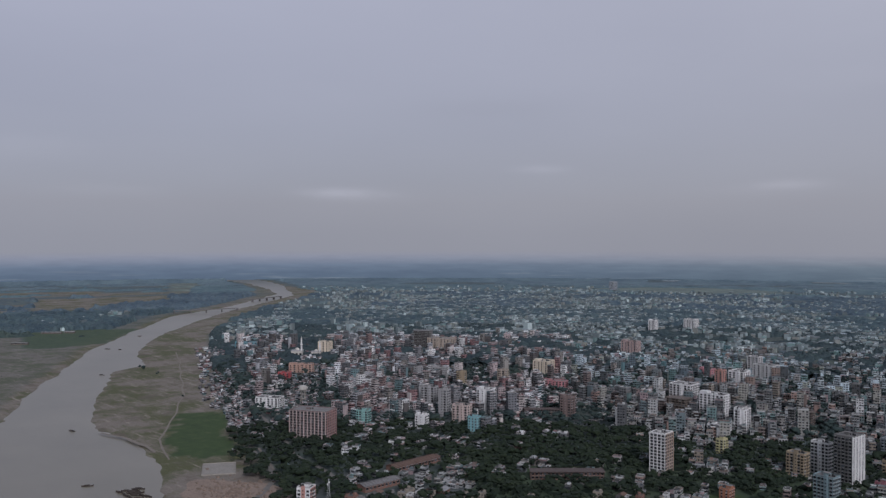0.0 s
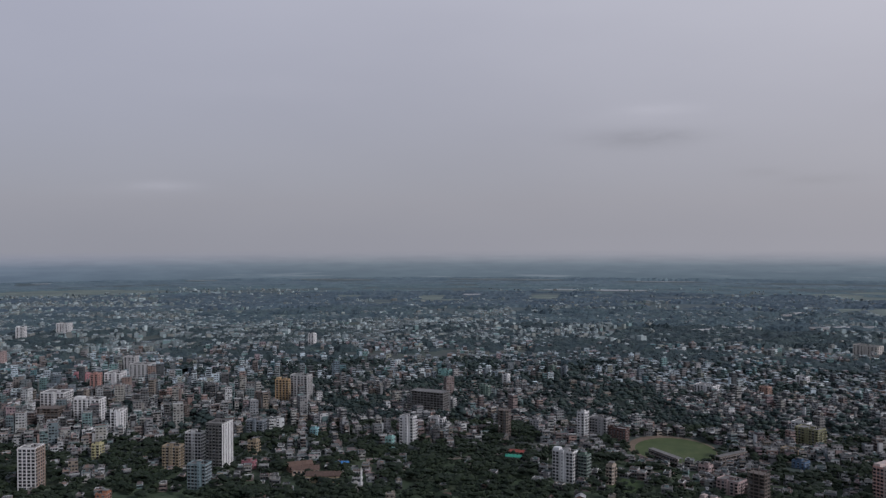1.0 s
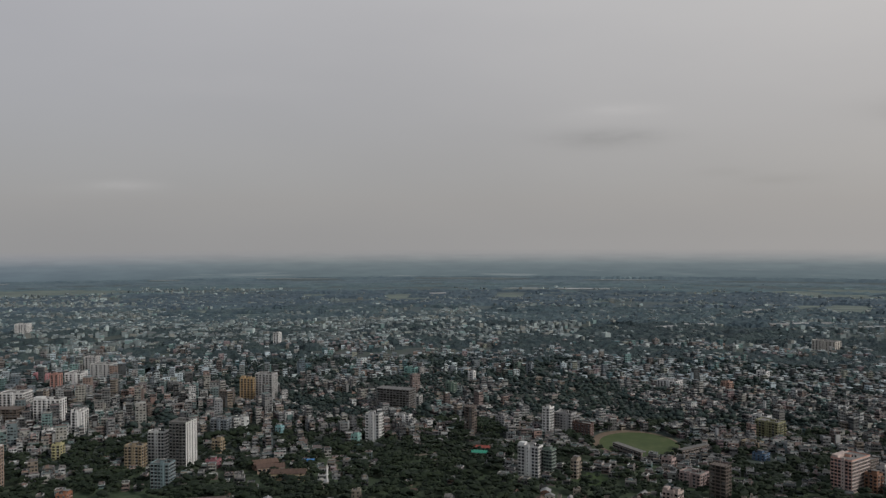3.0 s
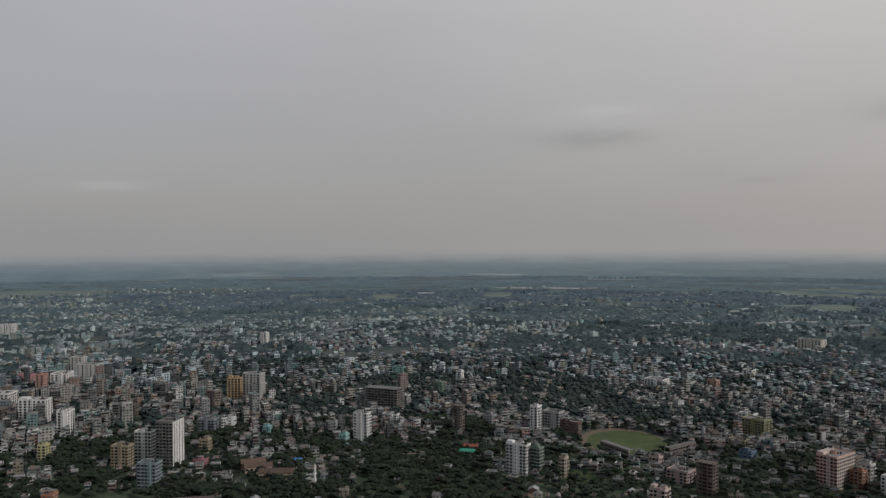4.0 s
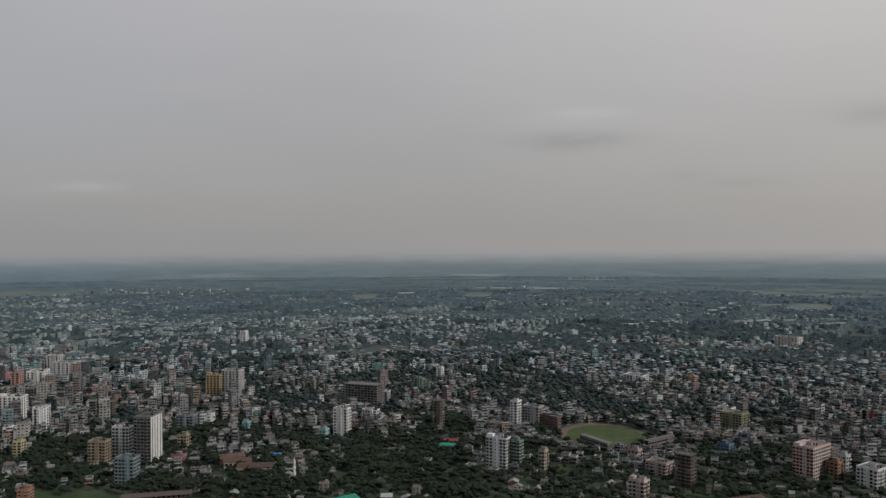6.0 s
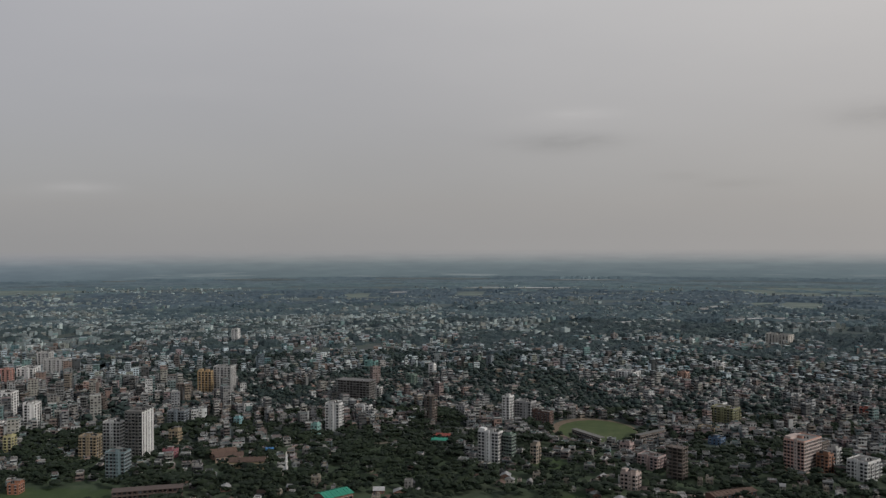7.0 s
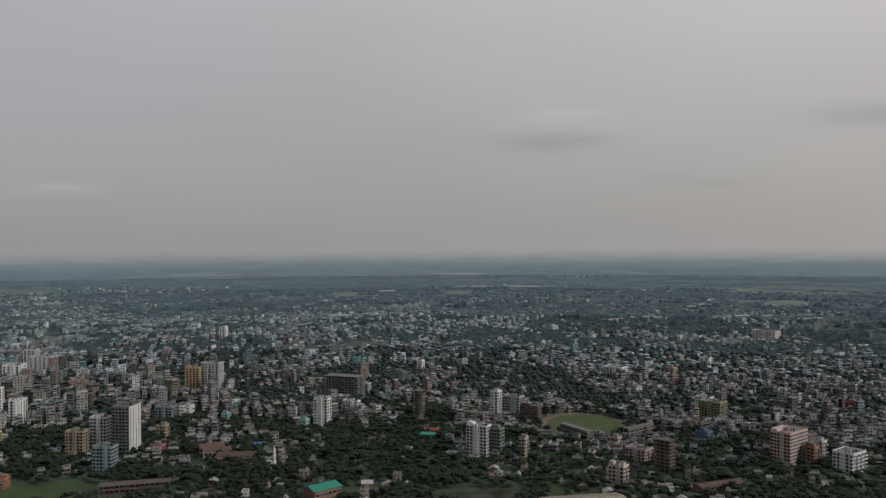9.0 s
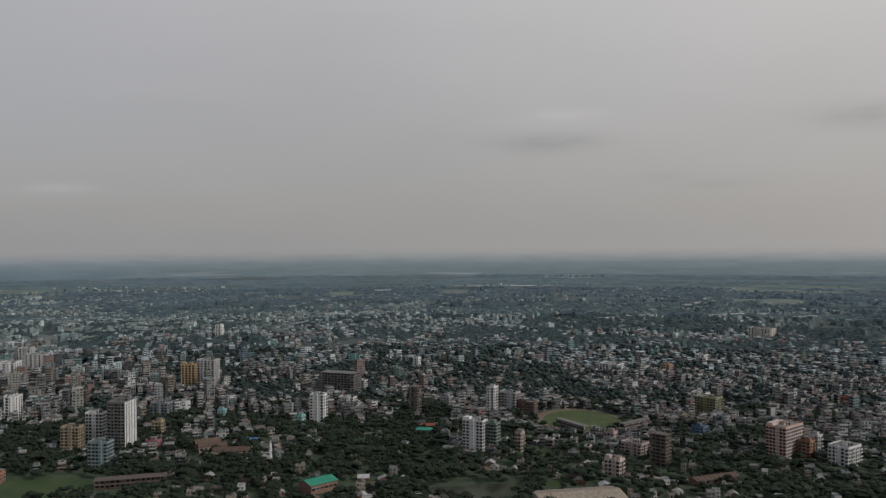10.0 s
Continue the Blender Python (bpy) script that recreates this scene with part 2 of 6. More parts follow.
# roofs past 1250 m carry the same painted blue haze
HAZED_ROOFS = palette_material("hazed_house_roofs", [
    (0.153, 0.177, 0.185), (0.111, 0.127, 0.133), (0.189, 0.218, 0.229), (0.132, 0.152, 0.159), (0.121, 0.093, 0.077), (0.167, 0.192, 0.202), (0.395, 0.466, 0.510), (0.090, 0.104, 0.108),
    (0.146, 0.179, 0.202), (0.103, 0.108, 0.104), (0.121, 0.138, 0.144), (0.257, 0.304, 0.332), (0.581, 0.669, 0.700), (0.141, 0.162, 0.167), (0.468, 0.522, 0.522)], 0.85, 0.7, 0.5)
NEAR_WALLS = palette_material("plain_house_walls", [
    (0.295, 0.308, 0.308), (0.205, 0.213, 0.213), (0.464, 0.483, 0.479), (0.143, 0.148, 0.148), (0.242, 0.238, 0.226), (0.554, 0.580, 0.580), (0.107, 0.112, 0.113), (0.179, 0.184, 0.184), (0.179, 0.138, 0.124),
    (0.321, 0.318, 0.286), (0.161, 0.208, 0.221), (0.393, 0.410, 0.410), (0.0804, 0.0829, 0.0829), (0.384, 0.387, 0.359), (0.169, 0.230, 0.230), (0.268, 0.230, 0.184), (0.125, 0.131, 0.138), (0.242, 0.258, 0.272), (0.518, 0.534, 0.525), (0.250, 0.198, 0.184), (0.320, 0.221, 0.188), (0.160, 0.249, 0.244), (0.310, 0.235, 0.244), (0.564, 0.578, 0.573)])
NEAR_ROOFS = palette_material("plain_house_roofs", [
    (0.135, 0.139, 0.133), (0.095, 0.098, 0.095), (0.171, 0.177, 0.171), (0.117, 0.122, 0.119), (0.144, 0.100, 0.078), (0.325, 0.342, 0.337), (0.0794, 0.0817, 0.0798), (0.180, 0.138, 0.109), (0.104, 0.107, 0.104),
    (0.415, 0.437, 0.432), (0.126, 0.131, 0.128), (0.171, 0.177, 0.171)], 0.85, 0.7, 0.5)
LEAF = leaf_material("leaves", (0.0163, 0.0262, 0.0138), (0.0254, 0.0369, 0.0192), vary=0.6)
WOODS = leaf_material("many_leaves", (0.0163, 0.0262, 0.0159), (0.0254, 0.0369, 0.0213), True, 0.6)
# near leaf colour lifted and blued here: light haze put into the colour
MIDWOODS = leaf_material("hazed_leaves_across_town", (0.0314, 0.0487, 0.0499), (0.0460, 0.0665, 0.0660), True, 0.6)
# distance haze is painted into these leaf colours, paler and bluer ring by ring
EDGEWOODS = leaf_material("hazed_leaves_past_town", (0.0440, 0.0651, 0.0766), (0.068, 0.095, 0.105), True, 0.8, 0.16)
FARWOODS = leaf_material("hazed_distant_leaves", (0.067, 0.099, 0.123), (0.090, 0.131, 0.149), True, 0.7, 0.11)
DISTANTWOODS = leaf_material("hazed_field_leaves", (0.085, 0.119, 0.156), (0.110, 0.148, 0.181), True, 0.6, 0.08)
HAZEWOODS = leaf_material("pale_hazed_leaves", (0.104, 0.157, 0.183), (0.122, 0.176, 0.202), True, 0.35, 0.06)
HAZIESTWOODS = leaf_material("palest_hazed_leaves", (0.117, 0.166, 0.200), (0.132, 0.182, 0.215), True, 0.25, 0.05)
BARK = wall_material("bark", (0.10, 0.075, 0.055), 0.2, 0.9, 0.6)


def ground_material():
    m, nt, b = material("soil_grass_and_sand", 0.95)
    pos = place_of(nt)
    att = nt.nodes.new("ShaderNodeAttribute")
    att.attribute_name = "zone"
    sep = nt.nodes.new("ShaderNodeSeparateColor")
    nt.links.new(att.outputs["Color"], sep.inputs[0])
    sand, grass, town = sep.outputs
    wide = noise_at(nt, pos, 0.012, 6.0, 0.6)
    mid = noise_at(nt, pos, 0.06, 6.0, 0.65)
    fine = noise_at(nt, pos, 0.6, 4.0, 0.65)
    strip = noise_at(nt, pos, 0.02, 3.0, 0.5, (0.35, 1.6, 1.0))
    # far meadow tones are blued: distance haze put into the ground colour
    meadow = ramp(nt, mid, [(0.3, (0.052, 0.076, 0.086)), (0.5, (0.066, 0.094, 0.102)), (0.7, (0.097, 0.124, 0.124))])
    meadow = mixed(nt, ramp(nt, strip, [(0.5, (0, 0, 0)), (0.62, (0.8, 0.8, 0.8))]), meadow, (0.092, 0.124, 0.108))
    soil = ramp(nt, mid, [(0.3, (0.045, 0.042, 0.034)), (0.55, (0.082, 0.076, 0.064)), (0.75, (0.14, 0.128, 0.11))])
    soil = mixed(nt, ramp(nt, wide, [(0.40, (0, 0, 0)), (0.55, (1, 1, 1))]), soil, (0.044, 0.056, 0.028))
    wet = noise_at(nt, pos, 0.03, 7.0, 0.7)
    silt = ramp(nt, fine, [(0.3, (0.140, 0.120, 0.096)), (0.7, (0.240, 0.205, 0.168))])
    weeds = ramp(nt, fine, [(0.3, (0.054, 0.062, 0.022)), (0.7, (0.112, 0.112, 0.048))])
    turn = nt.nodes.new("ShaderNodeMapping")
    turn.inputs["Rotation"].default_value, turn.inputs["Scale"].default_value = (0, 0, radians(-62)), (0.35, 2.4, 1.0)
    nt.links.new(pos, turn.inputs["Vector"])
    streaks = noise_at(nt, turn.outputs[0], 0.05, 8.0, 0.75)
    bank = mixed(nt, ramp(nt, noise_at(nt, pos, 0.012, 8.0, 0.75), [(0.44, (0, 0, 0)), (0.56, (1, 1, 1))]), weeds, silt)
    bank = mixed(nt, ramp(nt, streaks, [(0.55, (0, 0, 0)), (0.63, (0.7, 0.7, 0.7))]), bank, (0.31, 0.27, 0.225))
    bank = mixed(nt, ramp(nt, streaks, [(0.36, (0.7, 0.7, 0.7)), (0.43, (0, 0, 0))]), bank, (0.07, 0.08, 0.036))
    bank = mixed(nt, ramp(nt, wet, [(0.52, (0, 0, 0)), (0.62, (0.75, 0.75, 0.75))]), bank, (0.115, 0.092, 0.072))
    c = mixed(nt, town, meadow, soil)
    rice = ramp(nt, strip, [(0.35, (0.095, 0.130, 0.118)), (0.55, (0.165, 0.205, 0.165)), (0.68, (0.26, 0.29, 0.25))])
    c = mixed(nt, att.outputs["Alpha"], c, rice)
    c = mixed(nt, sand, c, bank)
    c = mixed(nt, grass, c, ramp(nt, mid, [(0.3, (0.025, 0.048, 0.012)), (0.55, (0.038, 0.068, 0.016)), (0.75, (0.072, 0.088, 0.033))]))
    nt.links.new(c, b.inputs["Base Color"])
    bumped(nt, b, fine, 0.4, 0.3)
    return m


def water_material():
    m, nt, b = material("silty_river_water", 0.3)
    b.inputs["Specular IOR Level"].default_value = 0.5
    pos = place_of(nt)
    wide = noise_at(nt, pos, 0.008, 5.0, 0.6, (1.0, 1.5, 1.0))
    ripple = noise_at(nt, pos, 0.5, 4.0, 0.6)
    nt.links.new(ramp(nt, wide, [(0.3, (0.165, 0.148, 0.108)), (0.7, (0.212, 0.188, 0.140))]), b.inputs["Base Color"])
    bumped(nt, b, ripple, 0.35, 0.25)
    return m


def backdrop_material():
    """Glowing backdrop: haze painted over distant woods that fade upward into the sky."""
    m = bpy.data.materials.new("hazy_distance")
    m.use_nodes = True
    nt = m.node_tree
    nt.nodes.clear()
    pos = place_of(nt)
    sep = nt.nodes.new("ShaderNodeSeparateXYZ")
    nt.links.new(pos, sep.inputs[0])
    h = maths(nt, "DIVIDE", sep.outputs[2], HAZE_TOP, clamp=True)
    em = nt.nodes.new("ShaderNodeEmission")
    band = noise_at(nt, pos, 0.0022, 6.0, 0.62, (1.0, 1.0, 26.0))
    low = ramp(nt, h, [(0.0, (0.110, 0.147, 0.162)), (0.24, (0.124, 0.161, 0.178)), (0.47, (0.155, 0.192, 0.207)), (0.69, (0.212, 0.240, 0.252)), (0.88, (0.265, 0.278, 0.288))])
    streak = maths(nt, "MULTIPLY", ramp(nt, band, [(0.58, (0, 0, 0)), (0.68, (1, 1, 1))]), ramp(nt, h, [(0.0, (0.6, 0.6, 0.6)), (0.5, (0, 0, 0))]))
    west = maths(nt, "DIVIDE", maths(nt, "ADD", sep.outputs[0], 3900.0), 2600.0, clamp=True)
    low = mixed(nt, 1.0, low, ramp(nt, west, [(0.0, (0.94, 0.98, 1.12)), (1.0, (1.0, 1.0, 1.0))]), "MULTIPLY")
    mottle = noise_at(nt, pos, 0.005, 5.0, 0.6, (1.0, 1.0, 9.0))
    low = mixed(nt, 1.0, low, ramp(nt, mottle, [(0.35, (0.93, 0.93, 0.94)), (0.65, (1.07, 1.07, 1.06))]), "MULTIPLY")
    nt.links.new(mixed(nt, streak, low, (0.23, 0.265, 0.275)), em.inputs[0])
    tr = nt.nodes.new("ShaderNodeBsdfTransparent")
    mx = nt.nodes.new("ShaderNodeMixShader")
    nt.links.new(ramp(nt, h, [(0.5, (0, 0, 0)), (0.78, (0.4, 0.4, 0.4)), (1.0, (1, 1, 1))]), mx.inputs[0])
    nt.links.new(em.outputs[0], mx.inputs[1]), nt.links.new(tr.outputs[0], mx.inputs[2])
    out = nt.nodes.new("ShaderNodeOutputMaterial")
    nt.links.new(mx.outputs[0], out.inputs[0])
    return m


HAZE_TOP = 150.0
GROUND, WATER, BACKDROP = ground_material(), water_material(), backdrop_material()


# ---- mesh helpers ----
def mesh_of(name, verts, faces, mats, index=None):
    me = bpy.data.meshes.new(name)
    me.from_pydata(verts, [], faces)
    for m in mats:
        me.materials.append(m)
    if index is not None:
        me.polygons.foreach_set("material_index", np.asarray(index, np.int32))
    return me


def mesh_fast(name, verts, faces, mats, index=None, smooth=False):
    """A mesh from an array of corners and an array of faces with the same number of sides."""
    me = bpy.data.meshes.new(name)
    verts, faces = np.asarray(verts, np.float32), np.asarray(faces, np.int32)
    n, k = faces.shape
    me.vertices.add(len(verts))
    me.vertices.foreach_set("co", verts.ravel())
    me.loops.add(n * k)
    me.loops.foreach_set("vertex_index", faces.ravel())
    me.polygons.add(n)
    me.polygons.foreach_set("loop_start", np.arange(0, n * k, k, dtype=np.int32))
    if index is not None:
        me.polygons.foreach_set("material_index", np.asarray(index, np.int32))
    me.update(calc_edges=True)
    me.polygons.foreach_set("use_smooth", np.full(n, smooth))
    for m in mats:
        me.materials.append(m)
    return me


class Boxes:
    """Collects boxes, prisms and quads of one part."""

    def __init__(self):
        self.v, self.f, self.m = [], [], []

    def box(self, x0, x1, y0, y1, z0, z1, m=0, taper=0.0):
        k = len(self.v)
        t = taper
        self.v += [(x0, y0, z0), (x1, y0, z0), (x1, y1, z0), (x0, y1, z0),
                   (x0 + t, y0 + t, z1), (x1 - t, y0 + t, z1), (x1 - t, y1 - t, z1), (x0 + t, y1 - t, z1)]
        self.f += [(k, k + 3, k + 2, k + 1), (k + 4, k + 5, k + 6, k + 7), (k, k + 1, k + 5, k + 4),
                   (k + 1, k + 2, k + 6, k + 5), (k + 2, k + 3, k + 7, k + 6), (k + 3, k, k + 4, k + 7)]
        self.m += [m] * 6
        return self

    def tube(self, x, y, z0, z1, r0, r1, n=10, m=0):
        k = len(self.v)
        for z, r in ((z0, r0), (z1, r1)):
            self.v += [(x + r * math.cos(2 * math.pi * i / n), y + r * math.sin(2 * math.pi * i / n), z) for i in range(n)]
        self.f += [(k + i, k + (i + 1) % n, k + n + (i + 1) % n, k + n + i) for i in range(n)]
        self.f += [tuple(k + n + i for i in range(n)), tuple(k + n - 1 - i for i in range(n))]
        self.m += [m] * (n + 2)
        return self

    def poly(self, pts, m=0):
        k = len(self.v)
        self.v += list(pts)
        self.f.append(tuple(range(k, k + len(pts))))
        self.m.append(m)
        return self

    def loft(self, rings, flank=0):
        """Four-cornered rings joined from the bottom up, with a lid; the second side takes its own paint."""
        k = len(self.v)
        for ring in rings:
            self.v += ring
        for i in range(len(rings) - 1):
            for j in range(4):
                p, q = k + 4 * i + j, k + 4 * i + (j + 1) % 4
                self.f.append((p, q, q + 4, p + 4))
                self.m.append(flank if j == 1 else 0)
        n = k + 4 * (len(rings) - 1)
        self.f.append((n, n + 1, n + 2, n + 3))
        self.m.append(0)
        return self

    def mesh(self, name, *mats):
        return mesh_of(name, self.v, self.f, mats, self.m)


def part(name, data, parent, label="", m=None):
    """One mesh object under a thing or under a part."""
    ob = new(name, data)
    ob.parent = parent
    if m is not None:
        ob.matrix_basis = m
    return tagged(ob, label)


def thing(name, label, category, group="", m=None, kind=""):
    ob = new(name)
    ob.empty_display_size = 3.0
    if m is not None:
        ob.matrix_basis = m
    return tagged(ob, label, category, group, kind)


def value_noise(x, y, size, seed):
    """Smooth noise in 0..1 over the plan."""
    r = np.random.default_rng(seed)
    g = r.random((256, 256))
    u, v = np.asarray(x) / size + 1000.0, np.asarray(y) / size + 1000.0
    i, j = np.floor(u).astype(int), np.floor(v).astype(int)
    a, b = u - i, v - j
    a, b = a * a * (3 - 2 * a), b * b * (3 - 2 * b)
    s = lambda p, q: g[p % 256, q % 256]
    return (s(i, j) * (1 - a) + s(i + 1, j) * a) * (1 - b) + (s(i, j + 1) * (1 - a) + s(i + 1, j + 1) * a) * b


def inside(px, py, poly):
    px, py = np.asarray(px), np.asarray(py)
    hit = np.zeros(px.shape, bool)
    for (x0, y0), (x1, y1) in zip(poly, poly[1:] + poly[:1]):
        if y0 != y1:
            hit ^= ((y0 > py) != (y1 > py)) & (px < (x1 - x0) * (py - y0) / (y1 - y0) + x0)
    return hit


def edge_distance(px, py, poly):
    best = np.full(np.shape(px), 1e9)
    for (x0, y0), (x1, y1) in zip(poly, poly[1:] + poly[:1]):
        dx, dy = x1 - x0, y1 - y0
        s = np.clip(((px - x0) * dx + (py - y0) * dy) / (dx * dx + dy * dy), 0, 1)
        best = np.minimum(best, np.hypot(px - x0 - s * dx, py - y0 - s * dy))
    return best


# ---- the plan ----
RIVER_LEFT = [(800, -560), (0, -300), (-420, -120), (-800, 95), (-1117, 282), (-1338, 383), (-1479, 468), (-1693, 577), (-1969, 773), (-2294, 1011), (-2496, 1287),
              (-2667, 1460), (-2831, 1620), (-2945, 1735), (-3309, 1893), (-3784, 2050), (-4119, 2110)]
RIVER_RIGHT = [(-4119, 2230), (-3877, 2218), (-3455, 2065), (-2841, 1752), (-2711, 1620), (-2498, 1388), (-2324, 1198), (-2042, 945), (-1849, 789), (-1641, 661),
               (-1446, 595), (-1417, 534), (-1277, 465), (-1128, 399), (-1067, 373), (-988, 356), (-964, 362), (-921, 370), (-863, 361), (-805, 346), (-751, 326), (-701, 305), (-660, 284), (-500, 150), (-210, 0), (100, -150), (800, -370)]
RIVER = RIVER_LEFT + RIVER_RIGHT
TOWN_EDGE = [(-440, 250), (-635, 368), (-680, 398), (-783, 435), (-984, 507), (-1139, 574), (-1551, 763), (-1822, 904), (-2043, 1053), (-2374, 1358), (-2544, 1520), (-2733, 1730), (-3000, 1960)]
BANK = TOWN_EDGE + RIVER_RIGHT[2:-3]
WATER_Z = -1.4
CROP = [(-1008, 455), (-1005, 508), (-960, 496), (-897, 462), (-791, 426), (-798, 368), (-840, 372), (-913, 402)]
# woods and parks: centre, half length across and along the line from the middle, share of houses left
PARKS = [(75, 1070, 58, 70, 0.38), (-441, 801, 30, 77, 0.3), (-305, 898, 36, 44, 0.3), (-229, 739, 37, 39, 0.4), (-236, 1003, 30, 62, 0.4), (-296, 699, 29, 18, 0.2), (-770, 600, 100, 70, 0.26), (-690, 560, 90, 60, 0.3), (38, 1192, 75, 112, 0.45), (128, 1023, 42, 49, 0.12), (-106, 836, 58, 69, 0.3), (-73, 733, 32, 30, 0.42), (250, 655, 70, 22, 0.3), (-296, 1060, 30, 89, 0.2), (130, 726, 24, 46, 0.4), (304, 1000, 23, 100, 0.3),
         (-751, 585, 65, 48, 0.31), (-600, 705, 105, 90, 0.07), (-738, 500, 95, 48, 0.29), (-599, 600, 75, 42, 0.31), (-655, 430, 75, 42, 0.38), (-540, 570, 55, 48, 0.44),
         (-426, 815, 32, 27, 0.41), (-114, 825, 80, 80, 0.28), (-187, 670, 95, 42, 0.62), (-18, 1086, 55, 95, 0.42), (191, 655, 120, 30, 0.62), (-72, 712, 75, 32, 0.5),
         (0, 655, 62, 40, 0.19), (58, 750, 30, 25, 0.25), (-316, 650, 75, 42, 0.22), (340, 695, 80, 32, 0.7), (-245, 900, 42, 32, 0.41), (-1150, 1200, 55, 65, 0.35),
         (-600, 1480, 130, 65, 0.35), (250, 1020, 75, 65, 0.41), (-880, 1450, 110, 65, 0.54), (-330, 850, 40, 30, 0.47), (20, 830, 50, 30, 0.38), (-215, 775, 70, 45, 0.7), (-150, 735, 60, 38, 0.7), (-480, 640, 100, 48, 0.38), (-545, 740, 70, 40, 0.5), (-655, 520, 95, 45, 0.38), (-400, 700, 50, 30, 0.5),
         (1011, 2503, 130, 190, 0.05), (-365, 2534, 85, 200, 0.1), (-130, 2557, 60, 200, 0.15), (457, 1978, 75, 240, 0.1), (-15, 1780, 50, 80, 0.15)]
# across the river: a wood in the bend and a pale field beside it
FOREST = [(-2640, 1225), (-3519, 1654), (-4008, 2067), (-3557, 1947), (-2731, 1511), (-2558, 1319)]
PALE_FIELD = [(-3160, 1389), (-4038, 1781), (-4097, 1965), (-3324, 1575)]
TAN_FIELDS = [[(-2790, 800), (-3216, 930), (-3130, 1365), (-2821, 1264), (-2700, 960)], [(-3490, 860), (-3640, 900), (-3560, 1260), (-3420, 1240)], [(-3290, 1130), (-3420, 1180), (-3330, 1420), (-3200, 1380)]]
LAWNS = [[(-410, 600), (-392, 668), (-313, 668), (-298, 650), (-318, 615), (-340, 585)], [(30, 768), (44, 790), (62, 776), (66, 760), (46, 742)], [(36, 655), (40, 668), (68, 680), (64, 664)]]
# open farmland beyond the town: compass angle, range and half of each
FARMLAND = [(-19.7, 2518, 2.6, 160), (-32.8, 3690, 5.6, 190), (19.8, 3500, 5.0, 230), (16.6, 2830, 0.9, 170), (18.8, 2780, 1.2, 190), (22.0, 2510, 3.0, 75), (27.0, 3000, 2.6, 300),
            (-8.9, 3075, 1.4, 210), (-11.6, 2816, 2.0, 70), (-2.1, 3116, 1.0, 150), (11.4, 2600, 1.2, 80), (13.8, 2490, 1.8, 45), (-14.7, 3280, 1.6, 180), (-0.9, 3585, 1.4, 60)]
OVAL = (101, 903, 40, 52)


def compass(x, y):
    return np.degrees(np.arctan2(x, y))


def build_ground():
    az = np.concatenate([np.arange(-86, 32, 0.4), np.arange(34, 272, 4.0)])
    r = np.concatenate([[60, 150, 300, 420, 500], np.geomspace(560, 4940, 230)])
    a, rr = np.meshgrid(np.radians(az), r)
    x, y = rr * np.sin(a), rr * np.cos(a)
    d = edge_distance(x, y, RIVER)
    ins = inside(x, y, RIVER)
    sd = np.where(ins, -d, d) + (value_noise(x, y, 12, 3) - 0.5) * 7 + (value_noise(x, y, 60, 5) - 0.5) * 9
    z = np.where(sd < 0, np.maximum(-4.0, sd * 0.18 - 0.8), np.minimum(0.0, sd * 0.12 - 0.8))
    z = np.where(d > 120, np.where(ins, -4.0, 0.0), z)
    z += np.where(sd > 30, (value_noise(x, y, 90, 9) - 0.5) * 0.5, 0)
    # zones: bare bank, cropped grass, town
    left = (~ins) & inside(x, y, [(-5200, 400), (-5200, 3200), (-3500, 1850)] + RIVER_LEFT[::-1] + [(800, -900), (-5200, -900)])
    bank = (inside(x, y, BANK) | (sd < 16)).astype(float)
    rad = np.hypot(x, y) + (value_noise(x, y, 90, 23) - 0.5) * 90
    bank = np.maximum(bank, (left & (d < 55)).astype(float) * 0.55)
    bank = np.maximum(bank, (left & (rad < 1820)).astype(float) * 0.75)
    bank = np.maximum(bank, (left & (rad > 2760) & (rad < 3230) & (bands(x, y, 15) > 0.36)).astype(float) * 0.75)
    bank = np.maximum(bank, (left & (rad > 3480) & (rad < 3640)).astype(float) * 0.75)
    for field in TAN_FIELDS:
        bank = np.maximum(bank, inside(x, y, field).astype(float))
    field_noise = value_noise(x, y, 140, 21)
    bank = np.maximum(bank, (left & (field_noise > 0.62)).astype(float) * 0.35)
    crop = inside(x + (value_noise(x, y, 14, 2) - 0.5) * 26, y + (value_noise(x, y, 14, 8) - 0.5) * 26, CROP).astype(float)
    for lawn in LAWNS:
        crop = np.maximum(crop, inside(x, y, lawn).astype(float))
    crop = np.maximum(crop, ((rad < 870) & (compass(x, y) > -47) & (compass(x, y) < 32)).astype(float) * 0.6)
    meadow = left & (rad > 1900) & (rad < 2190) & (compass(x, y) > -74.5)
    bank = np.maximum(bank, (left & (rad < 2190) & ~meadow).astype(float) * 0.7)
    farm = farm_share(x, y) | inside(x, y, PALE_FIELD)
    oval = (((x - OVAL[0]) / (OVAL[2] + 2)) ** 2 + ((y - OVAL[1]) / (OVAL[3] + 2)) ** 2 < 1).astype(float)
    town_share = np.clip(town_density(x, y) * 1.1, 0, 0.55)
    bank = np.where(meadow, np.minimum(bank, 0.25), bank)
    zone = np.stack([bank, np.maximum(np.maximum(crop, oval), meadow * 0.75), np.where(left | farm | (rad > 2300), 0.0, town_share), farm.astype(float) * 0.7], -1)
    rows, cols = a.shape
    k = np.arange(rows * cols).reshape(rows, cols)
    f = np.stack([k[:-1], np.roll(k, -1, 1)[:-1], np.roll(k, -1, 1)[1:], k[1:]], -1).reshape(-1, 4)
    me = mesh_fast("ground", np.stack([x, y, z], -1).reshape(-1, 3), f, [GROUND], smooth=True)
    att = me.color_attributes.new("zone", "FLOAT_COLOR", "POINT")
